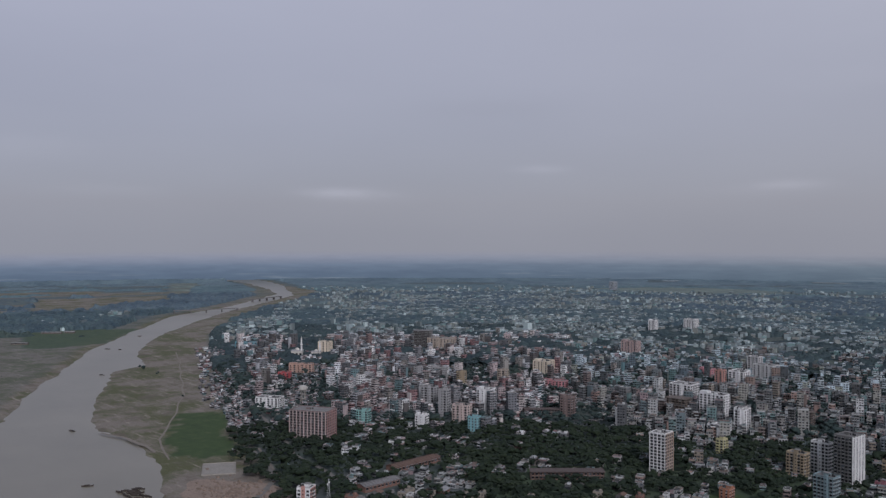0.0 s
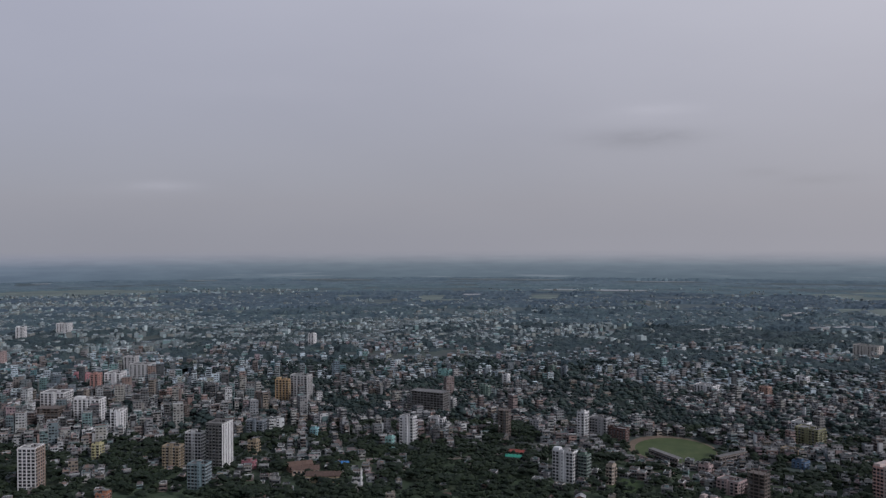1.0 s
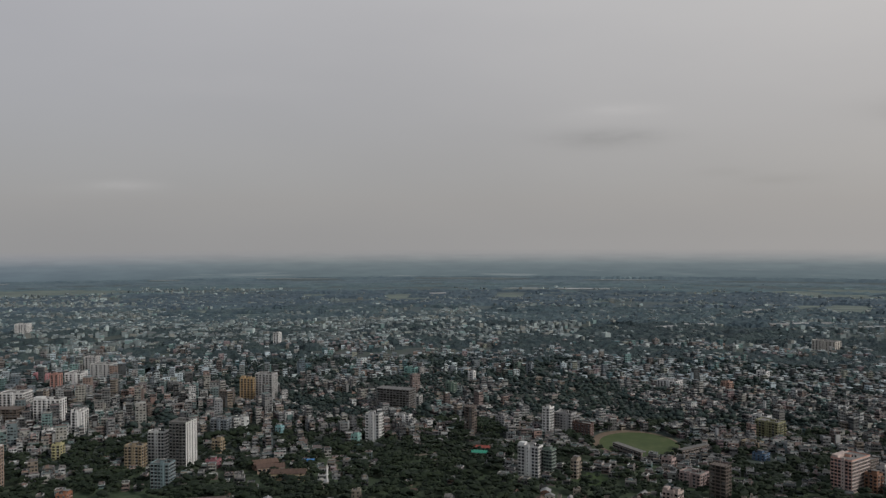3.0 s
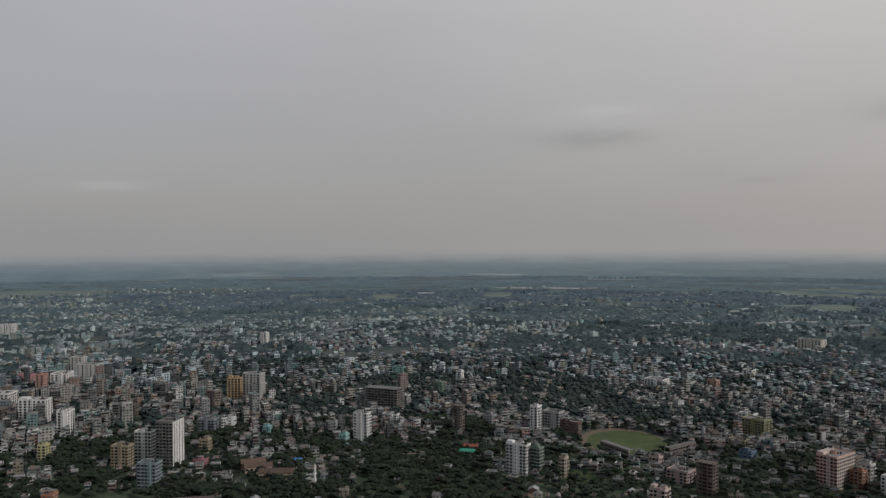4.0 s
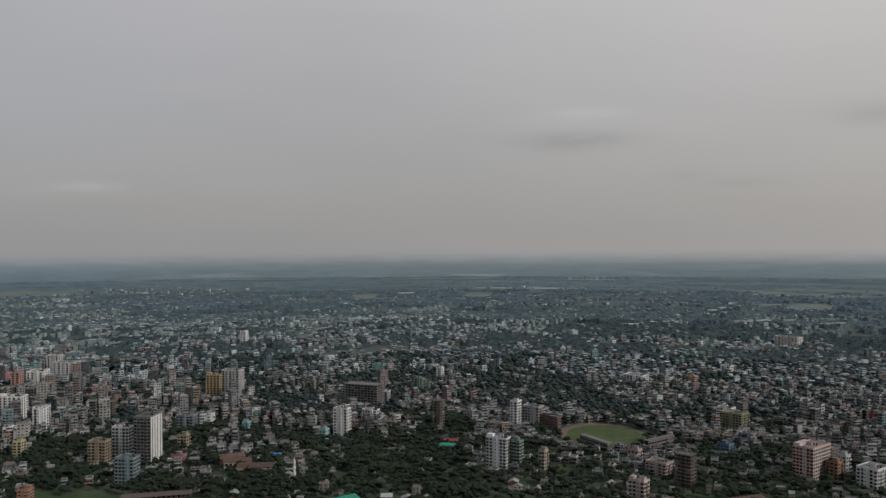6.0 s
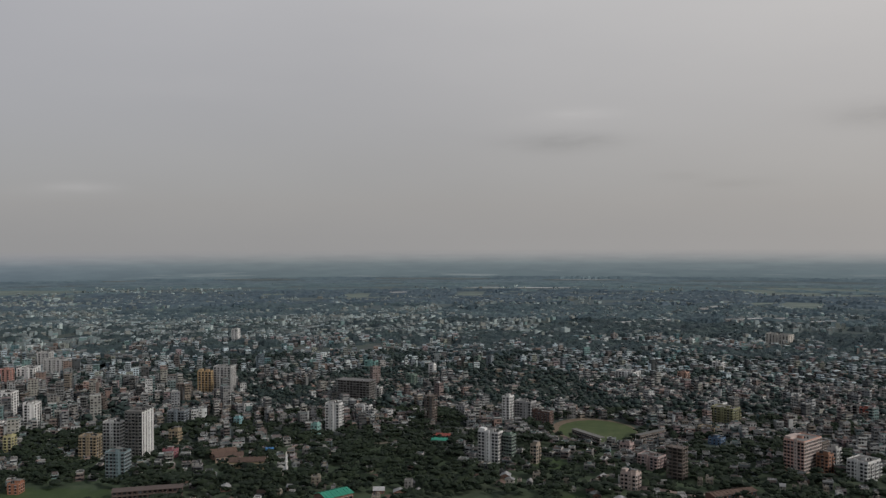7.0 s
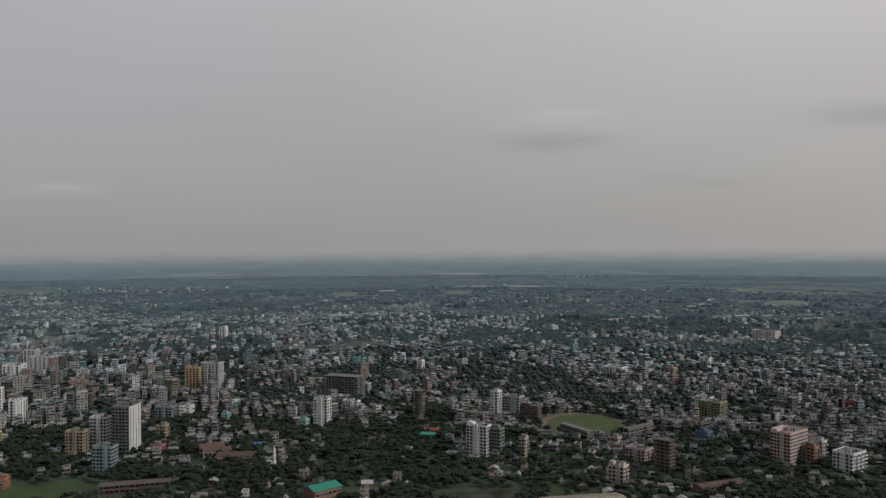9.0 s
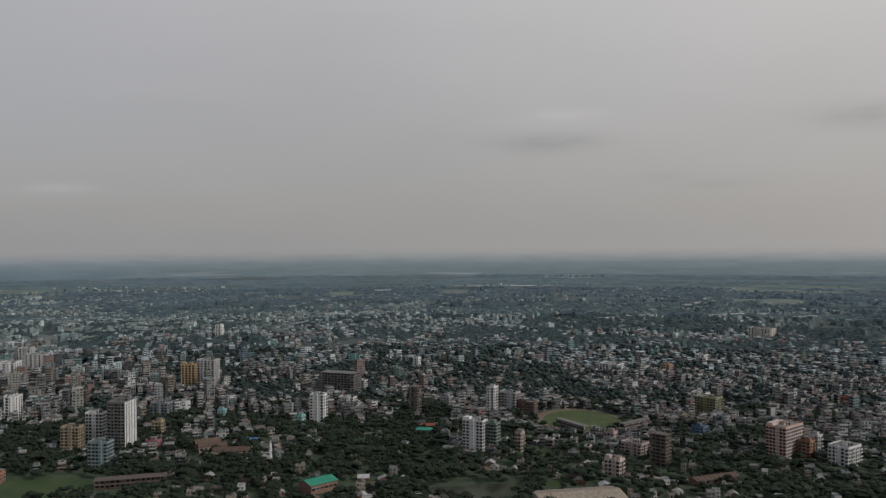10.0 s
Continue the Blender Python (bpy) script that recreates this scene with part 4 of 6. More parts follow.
APARTMENTS = [
    (-459, 677, 15.2, 16.0, 38.5, 7, "column", "white", "peach", "white and pink 12-storey apartment tower with vertical pilasters"),
    (-327, 764, 16.6, 21.7, 44.9, 356, "slabs", "darkgrey", "white", "pale grey 14-storey apartment tower with tall concrete fins"),
    (-357, 784, 16.8, 9.1, 31.0, 357, "grid", "white", None, "white 10-storey apartment tower with rows of dark windows"),
    (-315, 700, 16.9, 12.5, 23.7, 357, "grid", "teal", None, "teal 8-storey apartment tower with rows of dark windows"),
    (-369, 762, 17.0, 11.3, 22.5, 359, "balcony", "ochre", None, "ochre 7-storey apartment tower with stacked balconies"),
    (-778, 518, 44.0, 25.0, 31.5, 29, "column", "brickpink", "brickrose", "pink brick 11-storey apartment tower with vertical pilasters"),
    (-757, 744, 18.0, 18.4, 31.7, 18, "grid", "white", None, "white 10-storey apartment tower with rows of dark windows"),
    (-900, 1011, 24.7, 25.3, 25.7, 15, "column", "cream", None, "cream 8-storey apartment tower with vertical pilasters"),
    (-542, 919, 31.4, 16.1, 33.0, 3, "grid", "white", None, "white 11-storey apartment tower with rows of dark windows"),
    (-617, 967, 30.0, 23.9, 30.0, 5, "grid", "white", None, "white 10-storey apartment tower with rows of dark windows"),
    (-583, 902, 26.6, 17.9, 25.5, 6, "frame", "brown", None, "brown unfinished concrete frame with open storeys"),
    (-636, 1216, 32.1, 20.4, 27.9, 1, "column", "lightgrey", None, "grey 9-storey apartment tower with vertical pilasters"),
    (-699, 1289, 18.3, 13.9, 28.1, 1, "column", "lightgrey", None, "grey 9-storey apartment tower with vertical pilasters"),
    (-635, 1130, 23.4, 17.7, 27.6, 2, "grid", "white", None, "grey 9-storey apartment tower with rows of dark windows"),
    (-660, 1116, 11.8, 12.5, 28.6, 4, "plain", "orange", None, "orange 9-storey apartment tower with plain plastered walls"),
    (-719, 1183, 19.5, 15.3, 16.6, 4, "plain", "rosered", None, "rose-red 5-storey apartment block with plain plastered walls"),
    (-1107, 1749, 24.9, 23.0, 29.7, 5, "column", "white", None, "white 10-storey apartment tower with vertical pilasters"),
    (-1153, 1660, 14.5, 17.0, 30.7, 8, "column", "white", None, "white 10-storey apartment tower with vertical pilasters"),
    (-946, 1305, 30.1, 18.2, 28.9, 9, "column", "pinkgrey", None, "greyish pink 9-storey apartment tower with vertical pilasters"),
    (-496, 883, 12.0, 12.4, 27.4, 2, "grid", "white", None, "white 9-storey apartment tower with rows of dark windows"),
    (-505, 844, 12.4, 12.2, 15.2, 4, "balcony", "white", None, "white 5-storey apartment block with stacked balconies"),
    (-462, 783, 8.3, 9, 16.4, 3, "balcony", "lemon", None, "lemon 5-storey apartment block with stacked balconies"),
    (-803, 592, 14.6, 10.1, 19.5, 27, "balcony", "teal2", None, "sea-green 6-storey apartment block with stacked balconies"),
    (-698, 667, 12.1, 9.8, 18.1, 19, "plain", "turquoise", None, "turquoise 6-storey apartment block with plain plastered walls"),
    (-813, 702, 18.2, 12.4, 32.8, 22, "balcony", "grey", None, "grey 11-storey apartment tower with stacked balconies"),
    (-782, 696, 11.6, 10.6, 34.1, 21, "grid", "grey", None, "grey 11-storey apartment tower with rows of dark windows"),
    (-919, 851, 12.0, 9.1, 24.1, 20, "balcony", "ochre", None, "ochre 8-storey apartment tower with stacked balconies"),
    (-841, 857, 12.4, 12.1, 34.9, 17, "balcony", "sand", None, "sand-coloured 11-storey apartment tower with stacked balconies"),
    (-1344, 901, 21.3, 16.2, 25.2, 29, "column", "cream", None, "cream 8-storey apartment tower with vertical pilasters"),
    (-1206, 1080, 47.7, 25.8, 28.7, 21, "balcony", "sand", None, "sand-coloured 9-storey apartment tower with stacked balconies"),
    (-991, 829, 11.4, 9.3, 24.8, 23, "balcony", "grey", None, "grey 8-storey apartment tower with stacked balconies"),
    (-984, 868, 19.3, 13.3, 21.7, 22, "balcony", "grey", None, "grey 7-storey apartment block with stacked balconies"),
    (-742, 693, 20.9, 11.7, 21.0, 20, "balcony", "pinkwhite", None, "pinkish white 7-storey apartment block with stacked balconies"),
    (-748, 632, 12.3, 11.3, 17.1, 23, "balcony", "white", None, "white 6-storey apartment block with stacked balconies"),
    (-967, 571, 32.5, 17.5, 13.4, 32, "balcony", "white", None, "white 4-storey apartment block with stacked balconies"),
    (-682, 809, 15.0, 14.0, 25.0, 13, "balcony", "oldpink", None, "dull pink 9-storey apartment tower with stacked balconies"),
    (-2211, 2889, 15.8, 41.3, 36.2, 10, "column", "sky", None, "pale blue-grey 12-storey apartment tower with vertical pilasters"),
    (-379, 651, 9.0, 10.0, 10.0, 3, "plain", "brickorange", None, "orange brick 3-storey apartment block with plain plastered walls"),
    (-2, 767, 20.4, 10.0, 28.9, 333, "grid", "white", None, "white 9-storey apartment tower with rows of dark windows"),
    (10, 767, 8.5, 9, 26.8, 332, "grid", "mint", None, "mint-green 9-storey apartment tower with rows of dark windows"),
    (257, 745, 18.4, 30.8, 29.1, 314, "grid", "pink", "pinkwhite", "pink and white 9-storey apartment tower with rows of windows"),
    (278, 747, 10.9, 9, 17.5, 313, "balcony", "rust", None, "rust 6-storey apartment block with stacked balconies"),
    (300, 722, 17.8, 21.6, 17.8, 311, "balcony", "white", None, "white 6-storey apartment block with stacked balconies"),
    (-159, 1036, 45.5, 18.2, 29.9, 342, "frame", "darkgrey", None, "dark grey unfinished concrete frame with open storeys"),
    (-168, 886, 15.9, 9, 30.5, 344, "balcony", "white", None, "white 10-storey apartment tower with stacked balconies"),
    (-73, 923, 9.6, 10.8, 33.4, 338, "frame", "brown", None, "brown unfinished concrete frame with open storeys"),
    (10, 938, 9.0, 10.9, 30.1, 332, "balcony", "white", None, "white 10-storey apartment tower with stacked balconies"),
    (33, 938, 20.1, 13.6, 23.9, 331, "balcony", "grey", None, "grey 8-storey apartment tower with stacked balconies"),
    (-370, 1079, 18.6, 9.5, 33.5, 352, "column", "yellow", None, "yellow 11-storey apartment tower with vertical pilasters"),
    (-345, 1080, 24.3, 14.3, 39.3, 351, "slabs", "lightgrey", None, "pale 13-storey apartment tower with tall concrete fins"),
    (-385, 1039, 17.2, 9.2, 24.5, 353, "frame", "brown", None, "red-brown unfinished concrete frame with open storeys"),
    (-512, 1644, 11.1, 12.1, 28.5, 350, "column", "white", None, "white 9-storey apartment tower with vertical pilasters"),
    (248, 934, 25.9, 16.1, 19.3, 318, "balcony", "olive", None, "olive 6-storey apartment block with stacked balconies"),
    (150, 718, 14.7, 9, 29.2, 321, "frame", "brown", None, "brown unfinished concrete frame with open storeys"),
    (135, 747, 19.7, 15.1, 13.5, 323, "balcony", "pinkgrey", None, "greyish pink 4-storey apartment block with stacked balconies"),
    (185, 1208, 28.3, 20.9, 16.0, 324, "grid", "white", None, "white 5-storey apartment block with rows of dark windows"),
    (409, 985, 10.0, 9, 11.8, 311, "plain", "red", None, "red 4-storey apartment block with plain plastered walls"),
    (541, 1655, 46.0, 22.0, 19.5, 315, "balcony", "pale", None, "cream 6-storey apartment block with stacked balconies"),
    (-503, 901, 15.1, 10.7, 25.4, 2, "grid", "white", None, "white 8-storey apartment tower with rows of dark windows"),
    (-645, 1154, 21.0, 13.8, 26.0, 2, "grid", "white", None, "white 8-storey apartment tower with rows of dark windows"),
    (-299, 769, 11.6, 9, 9.0, 354, "plain", "pinkred", None, "crimson 3-storey apartment block with plain plastered walls"),
    (-149, 966, 18.7, 9, 13.0, 342, "balcony", "white", None, "white 4-storey apartment block with stacked balconies"),
    (-40, 968, 11.5, 9.9, 13.8, 335, "plain", "grey", None, "grey 4-storey apartment block with plain plastered walls"),
    (53, 930, 29.5, 9, 15.1, 330, "plain", "redbrown", None, "red-brown 5-storey apartment block with plain plastered walls"),
    (-1489, 833, 43.0, 20.0, 16.0, 47, "plain", "cyan", None, "bright cyan 5-storey market block beside the river road"),
    (-1148, 698, 18.0, 14.0, 12.0, 44, "plain", "scarlet", None, "scarlet 4-storey block with plain plastered walls"),
    (-1181, 760, 38.0, 15.0, 15.0, 44, "balcony", "salmon", None, "salmon 5-storey apartment block with stacked balconies"),
    (-1250, 1068, 34.0, 18.0, 42.0, 28, "frame", "darkgrey", None, "grey unfinished concrete tower frame with open storeys"),
    (-809, 947, 40.0, 15.0, 13.0, 22, "balcony", "rosered", None, "rose-red 4-storey apartment block with stacked balconies"),
    (-340, 904, 19.3, 11.8, 17.4, 355, "balcony", "oldblue", None, "faded blue 4-storey apartment block with stacked balconies"),
    (-280, 907, 7.3, 8.0, 10.2, 351, "plain", "turquoise", None, "small turquoise house block with plain walls"),
    (-316, 823, 9.5, 8.3, 15.4, 355, "balcony", "ochre", None, "ochre 4-storey apartment block with stacked balconies"),
    (-187, 868, 7.7, 8.0, 12.6, 346, "plain", "teal2", None, "small sea-green house block with plain walls"),
    (-188, 1283, 17.9, 11.3, 18.5, 342, "balcony", "teal2", None, "sea-green 5-storey apartment block with stacked balconies"),
    (-115, 1143, 12.4, 9.3, 20.4, 339, "balcony", "mint", None, "mint-green 5-storey apartment block with stacked balconies"),
    (-34, 1358, 8.4, 8.0, 16.7, 335, "plain", "mint", None, "narrow mint-green 6-storey block with plain walls"),
    (-14, 1349, 9.0, 8.1, 17.4, 334, "plain", "oldblue", None, "narrow pale blue 6-storey block with plain walls"),
    (-97, 1252, 9.0, 8.2, 18.8, 338, "grid", "white", None, "white 7-storey apartment tower with rows of windows"),
    (32, 767, 5.9, 8.0, 18.6, 330, "balcony", "sand", None, "sand-coloured 6-storey apartment block beside a white tower"),
    (257, 1209, 13.3, 9.7, 16.1, 320, "balcony", "salmon", None, "salmon 5-storey apartment block with stacked balconies"),
    (328, 1299, 15.8, 10.5, 17.3, 318, "grid", "white", None, "white 5-storey apartment block with rows of windows"),
    (248, 979, 17.6, 11.2, 16.8, 318, "balcony", "white", None, "white 5-storey apartment block with stacked balconies"),
    (212, 843, 13.0, 10.0, 8.5, 318, "plain", "bluewall", None, "long blue 3-storey block with plain walls"),
    (215, 880, 18.1, 11.3, 10.4, 319, "plain", "ochre", None, "long ochre 3-storey block with plain walls"),
    (379, 872, 17.5, 11.1, 15.2, 308, "plain", "dark", None, "dark brown windowless 5-storey block beside low houses"),
    (107, 687, 13.5, 9.7, 15.2, 324, "balcony", "pinkwhite", None, "pinkish white 3-storey block behind a market shed"),
    (121, 813, 10.5, 8.7, 9.5, 324, "balcony", "pinkgrey", None, "greyish pink 3-storey apartment block with stacked balconies"),
    (296, 811, 25.2, 13.8, 13.4, 312, "plain", "oldbrown", None, "low brown block with plain walls"),
    (296, 777, 8.5, 8.0, 15.7, 311, "balcony", "lightgrey", None, "light grey 5-storey apartment block with stacked balconies"),
    (-153, 1084, 11.2, 8.9, 13.0, 341, "plain", "lightgrey", None, "light grey 4-storey block with plain walls"),
    (-460, 968, 12.1, 9.2, 19.8, 0, "frame", "brown", None, "dark brown unfinished concrete frame with open storeys"),
    (-598, 383, 12.0, 11.0, 15.0, 33, "balcony", "white", "orange", "white and orange 5-storey apartment block near the river bank"),
]

for x, y, a, b, h, yaw, style, colour, side, label in APARTMENTS:
    apartment(x, y, a, b, h, yaw, style, colour, label, side)

KEEP_OFF = [(x - a / 2 * math.cos(radians(yaw)) - b / 2 * math.sin(radians(yaw)), y - a / 2 * math.sin(radians(yaw)) + b / 2 * math.cos(radians(yaw)), max(a, b) * 0.5 + 6)
            for x, y, a, b, h, yaw, *_ in APARTMENTS]
KEEP_OFF += [(-1362, 845, 22), (-1340, 872, 18), (-222, 742, 20), (-255, 775, 16), (-56, 836, 13), (-58, 858, 11), (*OVAL[:2], 58), (-128, 650, 27), (-8, 645, 30), (67, 622, 42), (-335, 645, 46), (-274, 645, 32), (-186, 718, 12), (-748, 378, 40)]


# halls and long blocks: middle, length, width, turn
HALLS = [(-634, 522, 58, 13, 93), (-601, 455, 38, 12, 91), (-246, 764, 24, 13, 20), (178, 676, 40, 11, 26), (-274, 650, 54, 12, 19),
         (-511, 600, 66, 13, 48), (-711, 800, 58, 12, 48), (67, 618, 62, 30, 14), (-127, 646, 24, 17, 46)]


STREETS = [[(92, 700), (118, 694), (150, 682), (200, 672)], [(-120, 830), (-70, 872), (-30, 905)], [(-760, 600), (-640, 640), (-540, 700)],
           [(-1025, 562), (-859, 498), (-757, 466), (-705, 452), (-640, 440)], [(-794, 445), (-697, 410), (-651, 392)]]


def off_streets(x, y, gap):
    """Clear of the streets."""
    far = np.full(np.shape(x), 1e9)
    for line in STREETS:
        for p, q in zip(line, line[1:]):
            far = np.minimum(far, edge_distance(x, y, [p, q]))
    return far > gap


def off_halls(x, y, gap):
    """Clear of the halls, with more room on the camera's side so that they stay in its view."""
    ok = np.ones(np.shape(x), bool)
    for cx, cy, l, w, yaw in HALLS:
        c, s = math.cos(radians(yaw)), math.sin(radians(yaw))
        for k in (0.0, gap):
            d = math.hypot(cx, cy)
            u, v = (x - cx + cx / d * k) * c + (y - cy + cy / d * k) * s, (y - cy + cy / d * k) * c - (x - cx + cx / d * k) * s
            ok &= ~((np.abs(u) < l / 2 + 4) & (np.abs(v) < w / 2 + 4))
    return ok


# ---- houses ----
def clear_of(x, y):
    ok = np.ones(np.shape(x), bool)
    for cx, cy, r in KEEP_OFF:
        ok &= np.hypot(x - cx, y - cy) > r
    return ok & off_halls(x, y, 8.0) & off_streets(x, y, 7.0) & ((((x + 672) / 58) ** 2 + ((y - 354) / 42) ** 2) > 1)


def scatter(pitch, r0, r1, jitter, seed):
    r = np.random.default_rng(seed)
    n = int(r1 / pitch) + 1
    gx, gy = np.meshgrid(np.arange(-n, n + 1) * pitch, np.arange(0, n + 1) * pitch)
    t = radians(18)
    x, y = gx * math.cos(t) - gy * math.sin(t), gx * math.sin(t) + gy * math.cos(t)
    x, y = x + r.uniform(-jitter, jitter, x.shape), y + r.uniform(-jitter, jitter, x.shape)
    x, y = x.ravel(), y.ravel()
    d, a = np.hypot(x, y), compass(x, y)
    k = (d >= r0) & (d < r1) & (a > -80) & (a < 30)
    return x[k], y[k]


def house_plan():
    xs, ys = [], []
    for pitch, r0, r1, jit, seed in ((12.0, 600, 840, 3.0, 6), (11.6, 840, 1250, 2.6, 1), (12.8, 1250, 2000, 3.2, 2), (13.5, 2000, 3850, 4.5, 3)):
        x, y = scatter(pitch, r0, r1, jit, seed)
        r = np.random.default_rng(seed + 50)
        clump = value_noise(x, y, 170, 91) * 0.55 + value_noise(x, y, 60, 92) * 0.45
        patch = value_noise(x, y, 330, 95) * 0.6 + value_noise(x, y, 120, 96) * 0.4
        clump = clump + np.clip((np.hypot(x, y) - 1650) / 200, 0, 1) * (patch - clump) * 0.8
        west = np.clip((-28 - compass(x, y)) / 10, 0, 1)
        cluster = 1.0 - np.clip((np.hypot(x, y) - np.where(compass(x, y) < -40, 1900, 1380)) / 200, 0, 1) * (1.0 - np.clip((clump - 0.43 + 0.1 * west) / 0.08, 0.14 + 0.36 * west, 0.92))
        keep = (r.random(len(x)) < cluster * town_density(x, y) * park_share(x, y) * np.where(edge_distance(x, y, TOWN_EDGE) < 55, 0.25, 1.0)) & clear_of(x, y)
        xs.append(x[keep]), ys.append(y[keep])
    # villages on the far bank
    x, y = scatter(22.0, 1200, 3400, 7.0, 4)
    r = np.random.default_rng(77)
    far = inside(x, y, [(-5200, 400), (-5200, 3200), (-3500, 1850)] + RIVER_LEFT[::-1] + [(800, -900), (-5200, -900)]) & (edge_distance(x, y, RIVER) > 130)
    hr = np.hypot(x, y)
    keep = far & (((value_noise(x, y, 120, 61) > 0.52) & (hr > 2190) & (hr < 2800)) | ((hr > 1880) & (hr < 1920))) & (r.random(len(x)) < 0.4)
    xs.append(x[keep]), ys.append(y[keep])
    # sheds between the bank and the town
    x, y = scatter(11.0, 700, 1900, 4.0, 5)
    d = edge_distance(x, y, TOWN_EDGE)
    hr = np.hypot(x, y)
    keep = (inside(x, y, BANK) | (hr > 1000)) & (d < np.where(inside(x, y, BANK), 24, 26)) & (hr < 1750) & ~inside(x, y, CROP) & (r.random(len(x)) < np.where(hr > 1000, 0.75, 0.25)) & clear_of(x, y)
    xs.append(x[keep]), ys.append(y[keep])
    return np.concatenate(xs), np.concatenate(ys)


HX, HY = house_plan()
_r = np.random.default_rng(11)
HD = np.hypot(HX, HY)
H_A = compass(HX, HY)
_n = len(HX)
HYAW = np.radians((value_noise(HX, HY, 260, 71) - 0.5) * 70 + 12 + _r.choice([0, 0, 0, 90], _n) + _r.normal(0, 4, _n))
HW, HL = _r.uniform(5.5, 10.0, _n), _r.uniform(6, 11.5, _n)
_core = np.clip(1.25 - np.hypot((H_A + 42) / 38, (HD - 1150) / 750), 0.1, 1.0)
_f = 1.0 + _r.gamma(1.6, 1.0, _n) * (0.75 + 1.0 * _core)
HF = np.clip(np.round(_f), 1, 9).astype(int)
HF = np.where((HD < 830) | ((HD < 890) & (H_A > -32)), np.minimum(HF, 1 + (_r.random(_n) < 0.4) + (_r.random(_n) < 0.12)), HF)
HW, HL = np.where(HD < 840, HW * 0.8, HW), np.where(HD < 840, HL * 0.82, HL)
HF = np.where((H_A < -42) & (HD > 900) & (HD < 1750) & (HF < 7), HF + 1, HF)
HF = np.where((HD > 1450) & (H_A > -42), np.clip(HF, 1 + (_r.random(_n) < 0.6), 3 + (_r.random(_n) < 0.2) * 2), HF)
HF = np.where(HD > 2150, 1 + (_r.random(_n) < 0.6), HF)
_wide = np.where(HD > 1700, _r.lognormal(0.14, 0.3, _n), 1.0)
HW, HL = HW * _wide, HL * np.where(HD > 1700, _r.lognormal(0.1, 0.25, _n), 1.0)
HF = np.where(H_A < -70, np.minimum(HF, 2), HF)
_bank = inside(HX, HY, BANK) | (edge_distance(HX, HY, TOWN_EDGE) < 28)
HF = np.where(_bank, 1, HF)
HW, HL = np.where(_bank, HW * 0.6, HW), np.where(_bank, HL * 0.6, HL)
HF = np.where(park_share(HX, HY) < 0.4, np.minimum(HF, 2), HF)
HH = HF * 3.1 + 0.5 + np.where(HD > 1500, 1.4, 0.0)
HW, HL = np.where(HD > 840, HW * 0.87, HW), np.where(HD > 840, HL * 0.87, HL)
HW, HL = np.where(HF > 6, HW * 1.25, HW), np.where(HF > 6, HL * 1.2, HL)

WALL_SET = ["oldgrey", "oldcream", "concrete", "darkgrey", "pale", "oldgrey", "lightgrey", "brick", "oldbrown", "oldblue"]


def house_kind(k):
    """One of the small town houses, with its parts, at the origin."""
    r = random.Random(400 + k)
    tin = k >= 12
    w, l = r.uniform(6.5, 10.0), r.uniform(8, 13)
    floors = 1 if tin else 1 + k % 5
    h = floors * 3.1 + 0.4
    colour = WALL_SET[k % len(WALL_SET)]
    words = {"oldgrey": "weathered grey", "oldcream": "stained cream", "oldbrown": "brown rendered", "concrete": "bare concrete", "oldpink": "faded pink", "pale": "pale rendered", "lightgrey": "whitewashed",
             "brick": "red brick", "darkgrey": "sooty dark grey", "oldblue": "faded blue"}[colour]
    if tin:
        root = thing("house", f"low {words} house under a pitched {('grey', 'rusty', 'bright')[k % 3]} tin roof", "house", "small town houses")
    else:
        root = thing("house", f"{words} {floors}-storey town house with flat roof", "house", "small town houses")
    b = Boxes().box(-w / 2, w / 2, -l / 2, l / 2, -0.5, h, 0)
    for fl in range(floors):
        z = fl * 3.1 + 1.0
        n = max(2, int(w / 3.2))
        for i in range(n):
            c = -w / 2 + (i + 0.5) * w / n
            for s in (-1, 1):
                y0, y1 = sorted((s * (l / 2 + 0.02), s * (l / 2 + 0.1)))
                b.box(c - 0.7, c + 0.7, y0, y1, z, z + 1.5, 1)
        n = max(2, int(l / 3.4))
        for i in range(n):
            c = -l / 2 + (i + 0.5) * l / n
            for s in (-1, 1):
                x0, x1 = sorted((s * (w / 2 + 0.02), s * (w / 2 + 0.1)))
                b.box(x0, x1, c - 0.65, c + 0.65, z, z + 1.5, 1)
        b.box(-w / 2 - 0.5, w / 2 + 0.5, -l / 2 - 0.5, l / 2 + 0.5, fl * 3.1 + 2.85, fl * 3.1 + 2.98, 0)
    part("wall", b.mesh("wall", WALL[colour], GLASS), root)
    if tin:
        top = Boxes()
        rise, o = w * 0.22, 0.7
        for s in (-1, 1):
            x1 = s * (w / 2 + o)
            top.poly([(0, -l / 2 - o, h + rise), (x1, -l / 2 - o, h - 0.2), (x1, l / 2 + o, h - 0.2), (0, l / 2 + o, h + rise)][::-s])
            top.poly([(0, -l / 2 - o, h + rise - 0.1), (x1, -l / 2 - o, h - 0.3), (x1, l / 2 + o, h - 0.3), (0, l / 2 + o, h + rise - 0.1)][::s])
        for s in (-1, 1):
            top.poly([(-w / 2, s * l / 2, h), (w / 2, s * l / 2, h), (0, s * l / 2, h + rise - 0.15)][::s], 1)
        part("roof", top.mesh("roof", RUST if k % 3 == 1 else BRIGHT_TIN if k % 3 == 2 else TIN, WALL[colour]), root, ("grey pitched tin roof", "rusty pitched tin roof", "bright pitched tin roof")[k % 3])
        return root
    roof = Boxes().box(-w / 2 + 0.2, w / 2 - 0.2, -l / 2 + 0.2, l / 2 - 0.2, h + 0.004, h + 0.08, 0)
